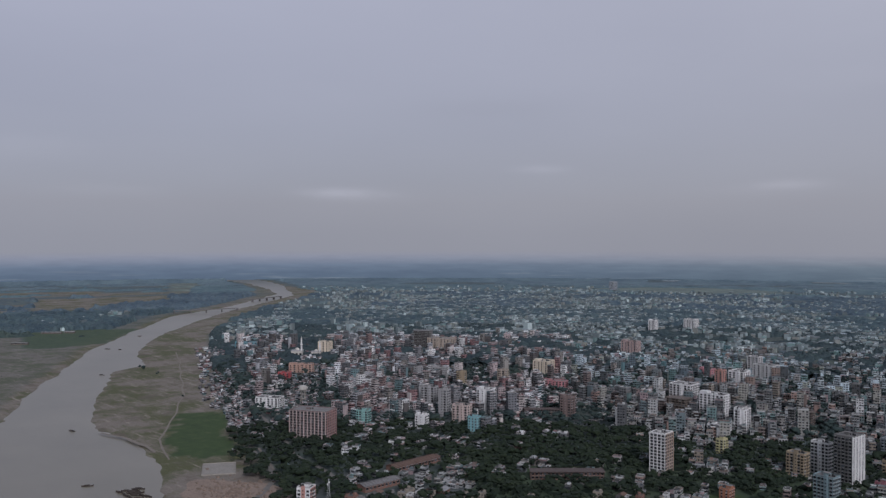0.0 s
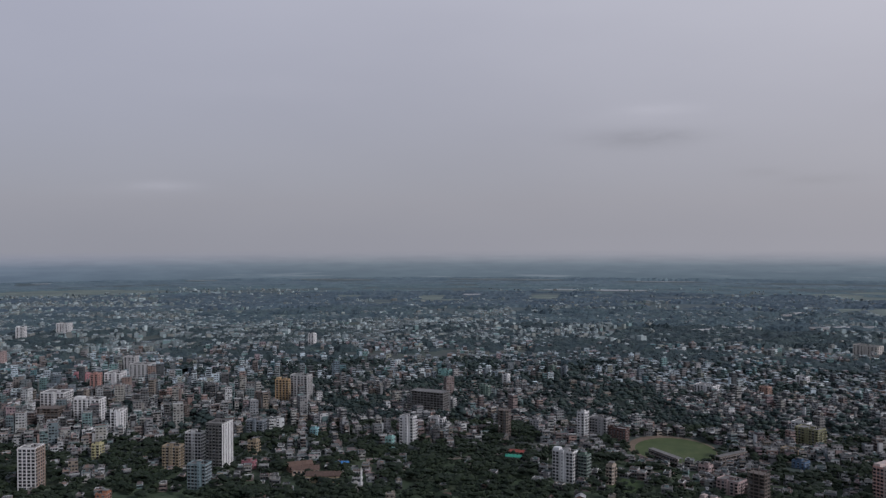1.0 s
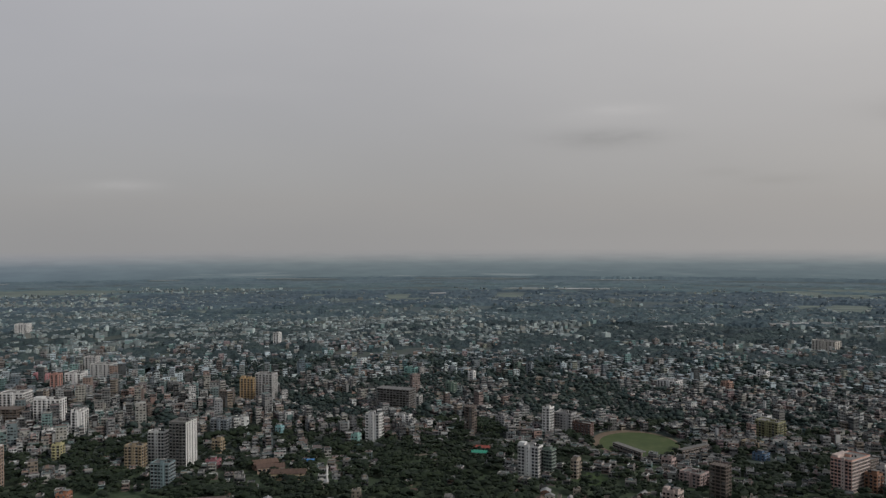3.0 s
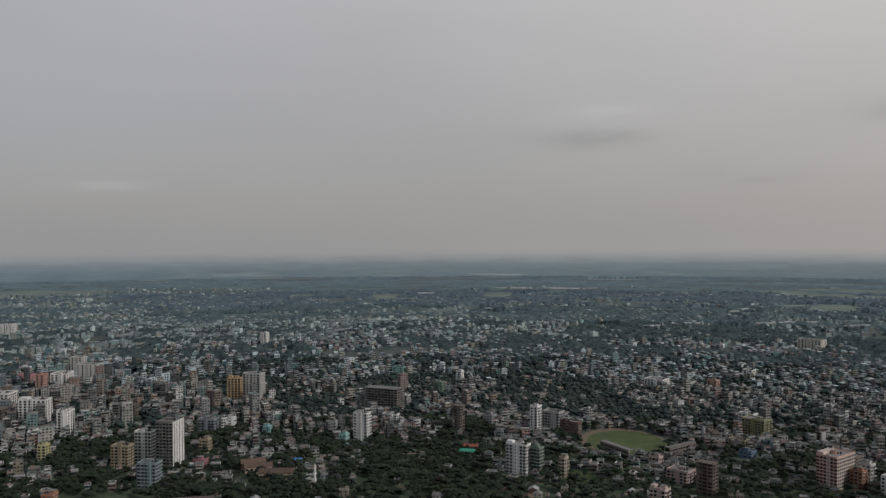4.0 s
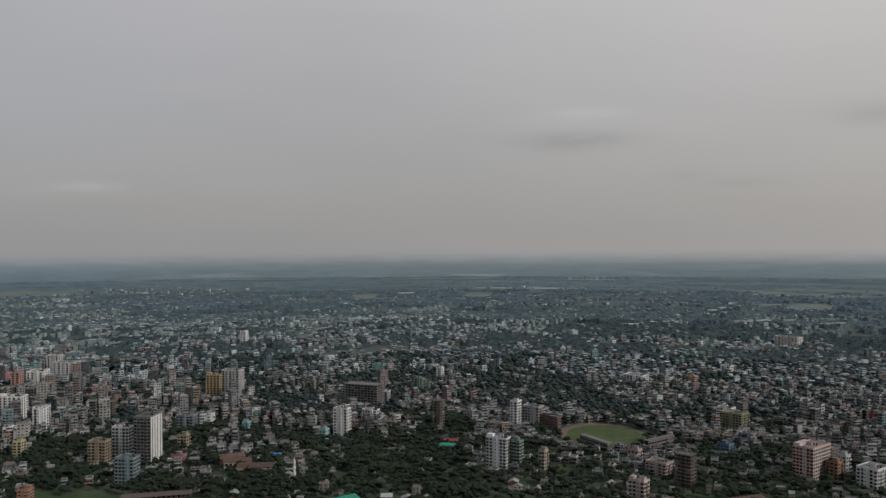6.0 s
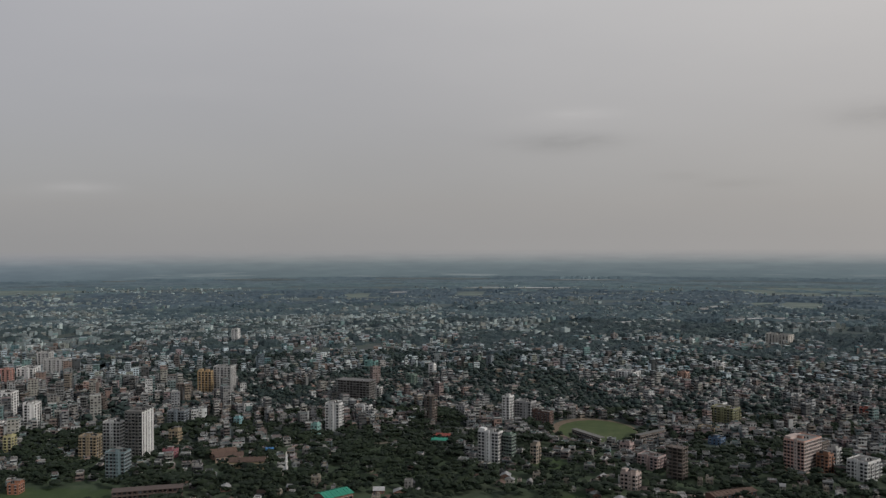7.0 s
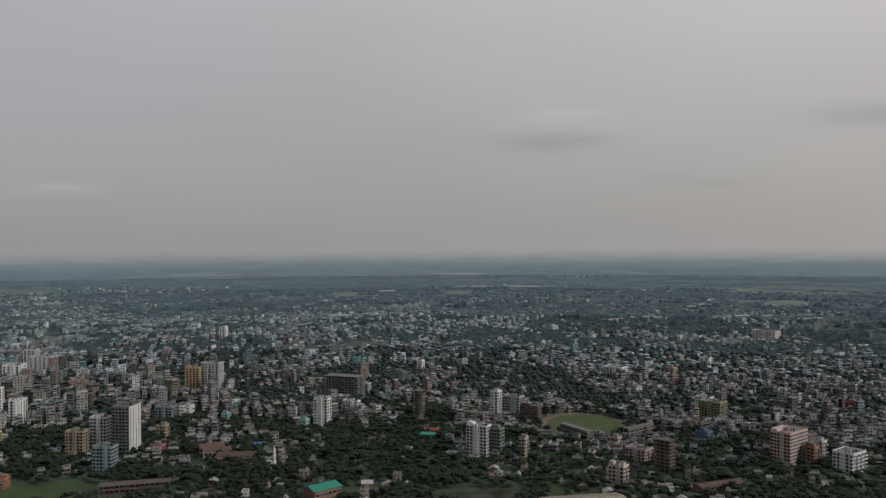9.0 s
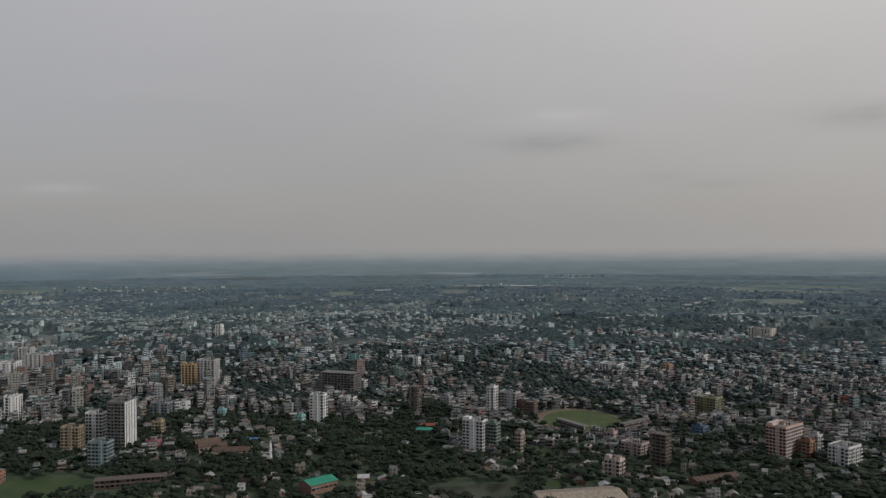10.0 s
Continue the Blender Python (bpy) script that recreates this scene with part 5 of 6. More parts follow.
    for q in ((-w / 2, w / 2, -l / 2, -l / 2 + 0.18), (-w / 2, w / 2, l / 2 - 0.18, l / 2), (-w / 2, -w / 2 + 0.18, -l / 2 + 0.18, l / 2 - 0.18), (w / 2 - 0.18, w / 2, -l / 2 + 0.18, l / 2 - 0.18)):
        roof.box(*q, h + 0.004, h + 0.9, 1)
    rf = part("roof", roof.mesh("roof", ROOF, WALL[colour]), root, "stained flat concrete roof with parapet")
    if k % 3 == 1:
        part("stair_head", Boxes().box(w / 2 - 3.2, w / 2 - 0.6, l / 2 - 3.8, l / 2 - 0.6, h + 0.08, h + 2.3, 0).mesh("stair_head", WALL[colour]), rf)
    if k % 2:
        part("water_tank", Boxes().tube(-w / 2 + 2, l / 2 - 2, h + 0.08, h + 1.7, 0.8, 0.7).mesh("water_tank", TANK), rf)
    return root


def build_near_houses(pick):
    kinds = []
    used = {}
    for i in pick:
        f = HF[i]
        k = int((i * 7) % 6) + 12 if f == 1 and i % 4 else [k for k in range(12) if 1 + k % 5 == min(f, 5)][int(i) % len([k for k in range(12) if 1 + k % 5 == min(f, 5)])]
        m = pose(HX[i], HY[i], 0, 0, 0, math.degrees(HYAW[i])) @ Matrix.Diagonal((0.62 + 0.4 * ((i * 37) % 11) / 11, 0.62 + 0.4 * ((i * 53) % 13) / 13, 0.92, 1))
        if k not in used:
            used[k] = house_kind(k)
            used[k].matrix_basis = m
        else:
            copy_thing(used[k], m)


def build_many_houses(name, pick, label, windows, extras, walls, roofs):
    """The rest of the town as one mesh: walls, roofs, rooftop rooms and, where they can be told apart, windows."""
    V, F, M, base = [], [], [], 0

    def add(v, f, m):
        nonlocal base
        V.append(v.reshape(-1, 3)), F.append(f + base), M.append(np.full(len(f), m))
        base += len(v.reshape(-1, 3))

    x, y, w, l, h, t = HX[pick], HY[pick], HW[pick], HL[pick], HH[pick], HYAW[pick]
    c, s = np.cos(t), np.sin(t)

    def world(u, v, z):
        return np.stack([x0 + u * cc - v * ss, y0 + u * ss + v * cc, z], -1)

    def boxes(xc, yc, cc_, ss_, u0, u1, v0, v1, z0, z1, wall, roof):
        nonlocal x0, y0, cc, ss
        x0, y0, cc, ss = xc, yc, cc_, ss_
        lo = [world(u, v, z0) for u, v in ((u0, v0), (u1, v0), (u1, v1), (u0, v1))]
        hi = [world(u, v, z1) for u, v in ((u0, v0), (u1, v0), (u1, v1), (u0, v1))]
        n = len(xc)
        k = np.arange(n)[:, None] * 8
        side = np.concatenate([k + np.array(q) for q in ((0, 1, 5, 4), (1, 2, 6, 5), (2, 3, 7, 6), (3, 0, 4, 7))])
        add(np.stack(lo + hi, 1), side, wall)
        top = np.stack(hi, 1)
        add(top, np.arange(n)[:, None] * 4 + np.arange(4), roof)

    x0 = y0 = cc = ss = None
    boxes(x, y, c, s, -w / 2, w / 2, -l / 2, l / 2, np.full(len(x), -0.5), h, 0, 1)
    rr = np.random.default_rng(len(pick))
    # lower wings built on later
    k = rr.random(len(x)) < 0.45
    side = rr.choice([-1, 1], len(x))
    wing = np.maximum(3.3, h - 3.1 * rr.integers(1, 3, len(x)))
    u = side * w * 0.5
    boxes(x[k], y[k], c[k], s[k], (u - w * 0.28)[k], (u + w * 0.28)[k], (-l * 0.36)[k], (l * 0.3)[k], np.full(k.sum(), -0.5), wing[k], 0, 1)
    if extras:
        # parapet walls
        z = h
        for u0, u1, v0, v1 in ((-w / 2, w / 2, -l / 2, -l / 2 + 0.25), (-w / 2, w / 2, l / 2 - 0.25, l / 2), (-w / 2, -w / 2 + 0.25, -l / 2, l / 2), (w / 2 - 0.25, w / 2, -l / 2, l / 2)):
            boxes(x, y, c, s, u0, u1, v0, v1, z - 0.02, z + 0.95, 0, 0)
    k = rr.random(len(x)) < (0.4 if extras else 0.25)
    uc, vc = (rr.random(len(x)) - 0.5) * w * 0.4, (rr.random(len(x)) - 0.5) * l * 0.4
    boxes(x[k], y[k], c[k], s[k], uc[k] - 1.3, uc[k] + 1.3, vc[k] - 1.6, vc[k] + 1.6, h[k], h[k] + 2.2, 0, 1)
    if extras:
        k = rr.random(len(x)) < 0.5
        uc, vc = (rr.random(len(x)) - 0.5) * w * 0.6, (rr.random(len(x)) - 0.5) * l * 0.6
        boxes(x[k], y[k], c[k], s[k], uc[k] - 0.8, uc[k] + 0.8, vc[k] - 0.8, vc[k] + 0.8, h[k], h[k] + 1.6, 2, 2)
        for _ in range(3):
            k = rr.random(len(x)) < 0.7
            uc, vc, q = (rr.random(len(x)) - 0.5) * w * 0.8, (rr.random(len(x)) - 0.5) * l * 0.8, rr.uniform(0.25, 0.8, len(x))
            boxes(x[k], y[k], c[k], s[k], (uc - q)[k], (uc + q)[k], (vc - q * 0.7)[k], (vc + q * 0.7)[k], h[k], (h + q * 1.2)[k], 0, 1)
        # balconies
        for fl in range(1, 6):
            for side in (-1, 1):
                k = (HF[pick] > fl) & (np.asarray(pick) % 4 == 1 + (side > 0))
                if k.any():
                    z = np.full(k.sum(), fl * 3.1)
                    v = side * l[k] / 2
                    boxes(x[k], y[k], c[k], s[k], -w[k] * 0.35, w[k] * 0.3, np.minimum(v, v + side * 1.2), np.maximum(v, v + side * 1.2), z - 0.05, z + 0.95, 0, 0)
        # floor ledges
        for fl in range(1, 9):
            k = (HF[pick] >= fl) & ((np.asarray(pick) % 3) > 0)
            if k.any():
                z = np.full(k.sum(), fl * 3.1)
                boxes(x[k], y[k], c[k], s[k], -w[k] / 2 - 0.45, w[k] / 2 + 0.45, -l[k] / 2 - 0.45, l[k] / 2 + 0.45, z - 0.1, z + 0.03, 0, 0)
    if windows:
        for fl in range(9):
            for wall_no in range(4):
                for i in range(3):
                    k = (HF[pick] > fl) & (rr.random(len(x)) < 0.88)
                    if not k.any():
                        continue
                    n = k.sum()
                    span, deep = (w[k], l[k]) if wall_no % 2 == 0 else (l[k], w[k])
                    mid = ((i + 0.5) / 3 - 0.5) * span
                    half = rr.uniform(0.65, 1.3, n)
                    z0 = np.full(n, fl * 3.1 + 1.0)
                    z1 = z0 + rr.uniform(1.3, 1.75, n)
                    off = deep / 2 + 0.06
                    corner = []
                    for du, z in ((-half, z0), (half, z0), (half, z1), (-half, z1)):
                        a, b = mid + du, -off
                        u, v = {0: (a, b), 1: (-b, a), 2: (-a, -b), 3: (b, -a)}[wall_no]
                        corner.append(np.stack([x[k] + u * c[k] - v * s[k], y[k] + u * s[k] + v * c[k], z], -1))
                    add(np.stack(corner, 1), np.arange(n)[:, None] * 4 + np.arange(4), 3)
    me = mesh_fast(name, np.concatenate(V), np.concatenate(F), [walls, roofs, TANK, GLASS], np.concatenate(M))
    tagged(new(name, me), label, "houses", kind="stuff")


order = np.argsort(HD)
build_near_houses(order[:280])
_rest = order[280:]
_old = (H_A < -40) & (HD > 820) & (HD < 1900)
_core_pick, _rest = _rest[_old[_rest]], _rest[~_old[_rest]]
build_many_houses("town_houses", _core_pick[HD[_core_pick] < 1300], "crowded old town houses in white, cream and pink plaster", True, True, CORE_WALLS, NEAR_ROOFS)
build_many_houses("town_houses", _core_pick[HD[_core_pick] >= 1300], "crowded pale old town houses past the market", True, False, CORE_WALLS, HAZED_ROOFS)
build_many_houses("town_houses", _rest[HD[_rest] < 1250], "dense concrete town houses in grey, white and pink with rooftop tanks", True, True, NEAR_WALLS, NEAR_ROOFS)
build_many_houses("town_houses", _rest[(HD[_rest] >= 1250) & (HD[_rest] < 1750)], "dense concrete town houses among trees tinted blue for haze", True, False, HAZED_WALLS, HAZED_ROOFS)
build_many_houses("town_houses", _rest[(HD[_rest] >= 1750)], "distant scattered town houses tinted pale blue for haze", False, False, HAZED_FAR_WALLS, HAZED_ROOFS)


# ---- trees ----
def crown_points(r, n, radius, height):
    pts = []
    for i in range(n):
        t, q = r.uniform(0, 2 * math.pi), math.sqrt(r.random())
        z = r.uniform(-1, 1)
        k = math.sqrt(max(0.05, 1 - z * z))
        pts.append((q * k * radius * math.cos(t), q * k * radius * math.sin(t), z * height / 2))
    return pts


def ico(level):
    bm = bmesh.new()
    bmesh.ops.create_icosphere(bm, subdivisions=level, radius=1.0)
    v = np.array([p.co[:] for p in bm.verts])
    f = np.array([[p.index for p in q.verts] for q in bm.faces])
    bm.free()
    return v, f


ICO1 = ico(1)


def tree_kind(k):
    """A broad-leaved tree: forked trunk, and a crown of ragged clumps with loose leaf sprays."""
    r = random.Random(900 + k)
    g = np.random.default_rng(900 + k)
    high, rad = (9.5, 12.0, 8.0, 14.0)[k], (4.2, 5.0, 3.6, 5.6)[k]
    root = thing("tree", ("broad dark green tree with a ragged crown", "tall spreading green tree with a loose crown", "small round dark green tree", "large old tree with a wide uneven crown")[k], "tree", "town trees")
    b = Boxes().tube(0, 0, -0.4, high * 0.45, 0.38, 0.24, 8)
    for i in range(4):
        t = i * 1.57 + r.random()
        x, y = math.cos(t) * rad * 0.5, math.sin(t) * rad * 0.5
        j = len(b.v)
        for z, q, px, py in ((high * 0.38, 0.16, 0, 0), (high * 0.72, 0.07, x, y)):
            b.v += [(px + q, py, z), (px - q / 2, py + q, z), (px - q / 2, py - q, z)]
        b.f += [(j, j + 1, j + 4, j + 3), (j + 1, j + 2, j + 5, j + 4), (j + 2, j, j + 3, j + 5)]
        b.m += [0] * 3
    part("trunk", b.mesh("trunk", BARK), root, "brown forked trunk")
    V, F, n = [], [], 0
    for px, py, pz in crown_points(r, 22, rad * 0.8, high * 0.5):
        v = ICO1[0] * g.uniform(0.7, 1.3, (len(ICO1[0]), 1)) * r.uniform(0.9, 1.7) * (1, 1, 0.75) + (px, py, pz + high * 0.68)
        V.append(v), F.append(ICO1[1] + n)
        n += len(v)
    for px, py, pz in crown_points(r, 150, rad * 1.12, high * 0.62):
        d = g.normal(0, 0.5, (3, 3))
        V.append(d + (px, py, pz + high * 0.68)), F.append(np.array([[n, n + 1, n + 2]]))
        n += 3
    part("crown", mesh_fast("crown", np.concatenate(V), np.concatenate(F), [LEAF]), root, "uneven crown of dark green leaves")
    return root


FLOODED = [(-1850, 4130, 110, 35), (-1270, 4330, 260, 35), (-350, 4440, 290, 40), (420, 4300, 200, 30), (-2480, 3740, 60, 60), (170, 3570, 105, 38), (-62, 3590, 80, 28)]


def tree_plan():
    xs, ys, ss = [], [], []
    for pitch, r0, r1, jit, seed, size in ((8.8, 565, 1000, 4.2, 21, 4.4), (9.4, 1000, 1500, 4.2, 22, 4.5)):
        x, y = scatter(pitch, r0, r1, jit, seed)
        r = np.random.default_rng(seed)
        d = edge_distance(x, y, RIVER)
        dry = ~inside(x, y, RIVER) & (d > 25)
        bank = inside(x, y, BANK)
        dens = town_density(x, y) * park_share(x, y)
        left = inside(x, y, [(-5200, 400), (-5200, 3200), (-3500, 1850)] + RIVER_LEFT[::-1] + [(800, -900), (-5200, -900)])
        p = np.where(dens > 0.5, np.where((compass(x, y) < -42) & (np.hypot(x, y) > 850), 0.5, 0.55), 0.92)
        p = np.where(left, 0.01, p)
        rim = edge_distance(x, y, TOWN_EDGE)
        p = np.where(bank, np.where((rim < 26) & (np.hypot(x, y) < 1000), 0.7, 0.006), np.where((rim < 55) & ~left, np.where((np.hypot(x, y) > 1000) & (rim < 26), 0.25, 0.95), p))
        p = np.where(inside(x, y, CROP), 0, p)
        for lawn in LAWNS:
            p = np.where(inside(x, y, lawn), 0, p)
        keep = dry & (r.random(len(x)) < p) & off_halls(x, y, 7.0) & off_streets(x, y, 3.6) & ((((x + 672) / 54) ** 2 + ((y - 354) / 38) ** 2) > 1)
        for cx, cy, rad in KEEP_OFF[-7:]:
            keep &= np.hypot(x - cx, y - cy) > rad * (0.92 if rad == 30 else 0.72)
        keep &= ((x - OVAL[0]) / (OVAL[2] + 6)) ** 2 + ((y - OVAL[1]) / (OVAL[3] + 6)) ** 2 > 1
        keep &= ((x + 8) / 43) ** 2 + ((y - 645) / 22.5) ** 2 > 1
        xs.append(x[keep]), ys.append(y[keep]), ss.append(size * np.where(r.random(keep.sum()) < 0.14, r.uniform(1.5, 2.1, keep.sum()), r.uniform(0.5, 1.4, keep.sum())))
    return np.concatenate(xs), np.concatenate(ys), np.concatenate(ss)


TX, TY, TS = tree_plan()


def free_of_houses(x, y, size):
    """Trees stand beside houses, not in them."""
    cell = 20.0
    book = {}
    for i in range(len(HX)):
        book.setdefault((int(HX[i] // cell), int(HY[i] // cell)), []).append(i)
    ok = np.ones(len(x), bool)
    gap = np.where(np.hypot(x, y) < 850, 2.6, 1.0)
    for n in range(len(x)):
        ci, cj = int(x[n] // cell), int(y[n] // cell)
        for di in (-1, 0, 1):
            for dj in (-1, 0, 1):
                for i in book.get((ci + di, cj + dj), ()):
                    u, v = x[n] - HX[i], y[n] - HY[i]
                    a, b = abs(u * HC[i] + v * HS[i]), abs(v * HC[i] - u * HS[i])
                    if a < HW[i] / 2 + gap[n] and b < HL[i] / 2 + gap[n]:
                        ok[n] = False
    for ax, ay, a, b, h, yaw, *_ in APARTMENTS:
        c, s = math.cos(radians(yaw)), math.sin(radians(yaw))
        u, v = (x - ax) * c + (y - ay) * s, (y - ay) * c - (x - ax) * s
        ok &= ~((u > -a - 4) & (u < 9) & (v > -13) & (v < b + 3))
    return ok


HC, HS = np.cos(HYAW), np.sin(HYAW)
_ok = free_of_houses(TX, TY, TS)
TX, TY, TS = TX[_ok], TY[_ok], TS[_ok]
TD = np.hypot(TX, TY)


def build_trees():
    o = np.argsort(TD)
    near = o[:240]
    kinds = [tree_kind(k) for k in range(4)]
    seen = [False] * 4
    for i in near:
        k = int(i * 5 + 1) % 4
        m = pose(TX[i], TY[i], 0, 0, 0, (i * 77) % 360) @ Matrix.Scale(0.75 + 0.08 * TS[i], 4)
        if not seen[k]:
            seen[k], kinds[k].matrix_basis = True, m
        else:
            kinds[k].scale = (1, 1, 1)
            copy_thing(kinds[k], m)
    rest = o[240:]
    for name, lo, hi, clumps, shape, mat, label in (
            ("woods", 0, 1000, 8, ICO1, WOODS, "dense dark green town trees"), ("woods", 1000, 1500, 3, ICO1, MIDWOODS, "dark green trees between town houses tinted for haze")):
        pick = rest[(TD[rest] >= lo) & (TD[rest] < hi)]
        g = np.random.default_rng(int(lo) + 5)
        n, nv = len(pick), len(shape[0])
        V, F = [], []
        for c in range(clumps):
            size = TS[pick] * g.uniform(0.45, 0.85, n) * (0.62 if clumps > 5 else 0.75)
            off = g.normal(0, 0.5 if clumps > 5 else 0.42, (n, 2)) * TS[pick][:, None]
            hgt = np.minimum(TS[pick], 6.0) * g.uniform(0.85, 1.4 if lo < 900 else 1.8, n)
            flat = np.where(TS[pick] > 6, 0.5, 0.66)
            v = shape[0][None] * g.uniform(0.6, 1.4, (n, nv, 1)) * size[:, None, None]
            v[:, :, 2] *= flat[:, None]
            v += np.stack([TX[pick] + off[:, 0], TY[pick] + off[:, 1], hgt], -1)[:, None]
            F.append(shape[1][None] + (np.arange(n) * nv)[:, None, None] + c * n * nv)
            V.append(v)
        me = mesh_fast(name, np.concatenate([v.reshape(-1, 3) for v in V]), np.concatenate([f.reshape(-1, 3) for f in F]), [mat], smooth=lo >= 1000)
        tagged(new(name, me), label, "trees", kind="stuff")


build_trees()


def build_far_woods():
    """Canopy of the woods and tree rows far past the town, as uneven closed sheets with gaps for fields."""
    # each ring's leaf colour holds more painted haze than the one before
    for r0, r1, n, turn, mat, label in ((1430, 2120, 160, 0.11, EDGEWOODS, "low trees round the outer houses tinted blue for haze"), (2120, 2650, 76, 0.14, FARWOODS, "far woods and tree rows tinted blue for haze"),
                                  (2650, 3350, 60, 0.16, DISTANTWOODS, "haze-tinted woods and tree rows among fields"), (3350, 3950, 34, 0.2, HAZEWOODS, "woods far past the fields paled for haze"),
                                  (3950, 4590, 26, 0.2, HAZIESTWOODS, "woods on the far plain paled most for haze")):
        a, r = np.meshgrid(np.radians(np.arange(-84, 32, turn)), np.geomspace(r0, r1 * 1.006, n))
        g = np.random.default_rng(int(r0))
        shake = np.ones(a.shape)
        shake[0] = shake[-1] = 0
        ragged = np.where(shake > 0, g.random(a.shape), 0.5)
        a, r = a + g.uniform(-0.0009, 0.0009, a.shape) * shake, r + g.uniform(-5, 5, a.shape) * shake
        x, y = r * np.sin(a), r * np.cos(a)
        rad = r + (value_noise(x, y, 90, 23) - 0.5) * 90
        left = inside(x, y, [(-5200, 400), (-5200, 3200), (-3500, 1850)] + RIVER_LEFT[::-1] + [(800, -900), (-5200, -900)])
        wood = bands(x, y, 81) + (value_noise(x, y, 30, 19) - 0.5) * 0.14
        edge = np.interp(rad, [1500, 2600, 3300, 3600, 4600, 6000], [0.28, 0.35, 0.40, 0.37, 0.35, 0.32]) + 0.12 * np.clip(town_density(x, y), 0, 0.7)
        edge = np.where(left, np.where(rad < 2190, 0.9, np.where(rad < 2750, 0.40, np.where(rad < 3230, 0.57, np.where(rad < 3480, 0.42, np.where(rad < 3640, 0.66, 0.40))))), edge)
        edge = np.where(farm_share(x, y), 0.62, edge)
        cover = np.clip((wood - edge) / 0.05, 0, 1)
        for field in TAN_FIELDS:
            cover = np.where(inside(x, y, field), 0.0, cover)
        cover = np.where(inside(x, y, FOREST), 1.0, np.where(inside(x, y, PALE_FIELD), 0.0, cover))
        # raised tree row added to hide the backdrop's dark foot from the camera
        ridge = np.clip(1 - np.abs(r - 4390) / 60, 0, 1) * (r0 > 3900)
        cover = np.maximum(cover, ridge > 0)
        cover = np.where(inside(x, y, RIVER) | (edge_distance(x, y, RIVER) < 60) | inside(x, y, BANK), 0, cover)
        for cx, cy, rx, ry in FLOODED:
            cover = np.where(((x - cx) / (rx + 25)) ** 2 + ((y - cy + 55) / (ry + 95)) ** 2 < 1, 0, cover)
        tall = (1.0 + 0.35 * left) * (0.5 if r0 > 3300 else 1.0)
        z = -1.2 + cover * tall * (1.4 + 8.0 * value_noise(x, y, 18, 27) ** 1.5 + 5.0 * value_noise(x, y, 8, 28) + 3.0 * ragged * value_noise(x, y, 50, 29) + 22.0 * ridge)
        k = np.arange(z.size).reshape(z.shape)
        f = np.stack([k[:-1, :-1], k[:-1, 1:], k[1:, 1:], k[1:, :-1]], -1).reshape(-1, 4)
        c = cover.ravel()
        f = f[c[f].max(1) > 0]
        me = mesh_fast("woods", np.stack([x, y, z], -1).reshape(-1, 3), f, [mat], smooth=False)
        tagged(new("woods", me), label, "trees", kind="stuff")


build_far_woods()


# ---- public places, river, far things ----
GREEN_TIN = wall_material("green_tin_sheet", (0.035, 0.30, 0.20), 0.05, 0.5, 0.25)
RED_TIN = wall_material("red_tin_sheet", (0.30, 0.07, 0.05), 0.1, 0.6, 0.5)
BLUE_TIN = wall_material("blue_tin_sheet", (0.05, 0.22, 0.5), 0.05, 0.5, 0.25)
PALE_TIN = wall_material("pale_corrugated_sheet", (0.46, 0.38, 0.30), 0.08, 0.65, 0.95)
ASPHALT = wall_material("dusty_road", (0.20, 0.188, 0.17), 0.05, 0.95, 0.6)
SANDY = wall_material("trodden_sand", (0.235, 0.205, 0.168), 0.05, 0.95, 0.5)
BRIDGE = wall_material("weathered_bridge_concrete", (0.17, 0.165, 0.16), 0.08, 0.9, 0.5)
CONCRETE = wall_material("yard_concrete", (0.31, 0.285, 0.25), 0.08, 0.9, 0.5)
BOATWOOD = wall_material("tarred_boat_wood", (0.055, 0.042, 0.034), 0.3, 0.8, 0.4)
PAVING = wall_material("pinkish_paving", (0.36, 0.28, 0.245), 0.05, 0.9, 0.6)
EARTH = wall_material("red_earth", (0.20, 0.15, 0.108), 0.1, 0.95, 0.9)


def ribbon(name, pts, width, z, mat, label, category="road"):
    """A road or track along a line, with slightly uneven edges."""
    line = []
    for (x0, y0), (x1, y1) in zip(pts, pts[1:]):
        n = max(2, int(math.hypot(x1 - x0, y1 - y0) / 8))
        line += [(x0 + (x1 - x0) * i / n, y0 + (y1 - y0) * i / n) for i in range(n)]
    line.append(pts[-1])
    r = random.Random(len(line))
    v, f = [], []
    for i, (x, y) in enumerate(line):
        j, k = max(0, i - 1), min(len(line) - 1, i + 1)
        dx, dy = line[k][0] - line[j][0], line[k][1] - line[j][1]
        d = math.hypot(dx, dy)
        w = width / 2 * r.uniform(0.7, 1.3)
        x, y = x + math.sin(i * 0.5 + pts[0][0]) * width * 0.5 + math.sin(i * 0.17) * width * 0.7, y + math.cos(i * 0.43) * width * 0.5
        v += [(x - dy / d * w, y + dx / d * w, z), (x + dy / d * w, y - dx / d * w, z)]
        if i:
            f.append((2 * i - 2, 2 * i - 1, 2 * i + 1, 2 * i))
    tagged(new(name, mesh_of(name, v, f, [mat])), label, category, kind="structure")


def gable_hall(name, x, y, length, width, h, rise, yaw, wall, roof, label, roof_label, ribs=0, category="hall"):
    """A hall with a pitched sheet roof; the ridge runs along the local x axis."""
    root = thing(name, label, category, m=pose(x, y, 0, 0, 0, yaw))
    l, w = length / 2, width / 2
    b = Boxes().box(-l, l, -w, w, -0.5, h)
    part("wall", b.mesh("wall", wall), root)
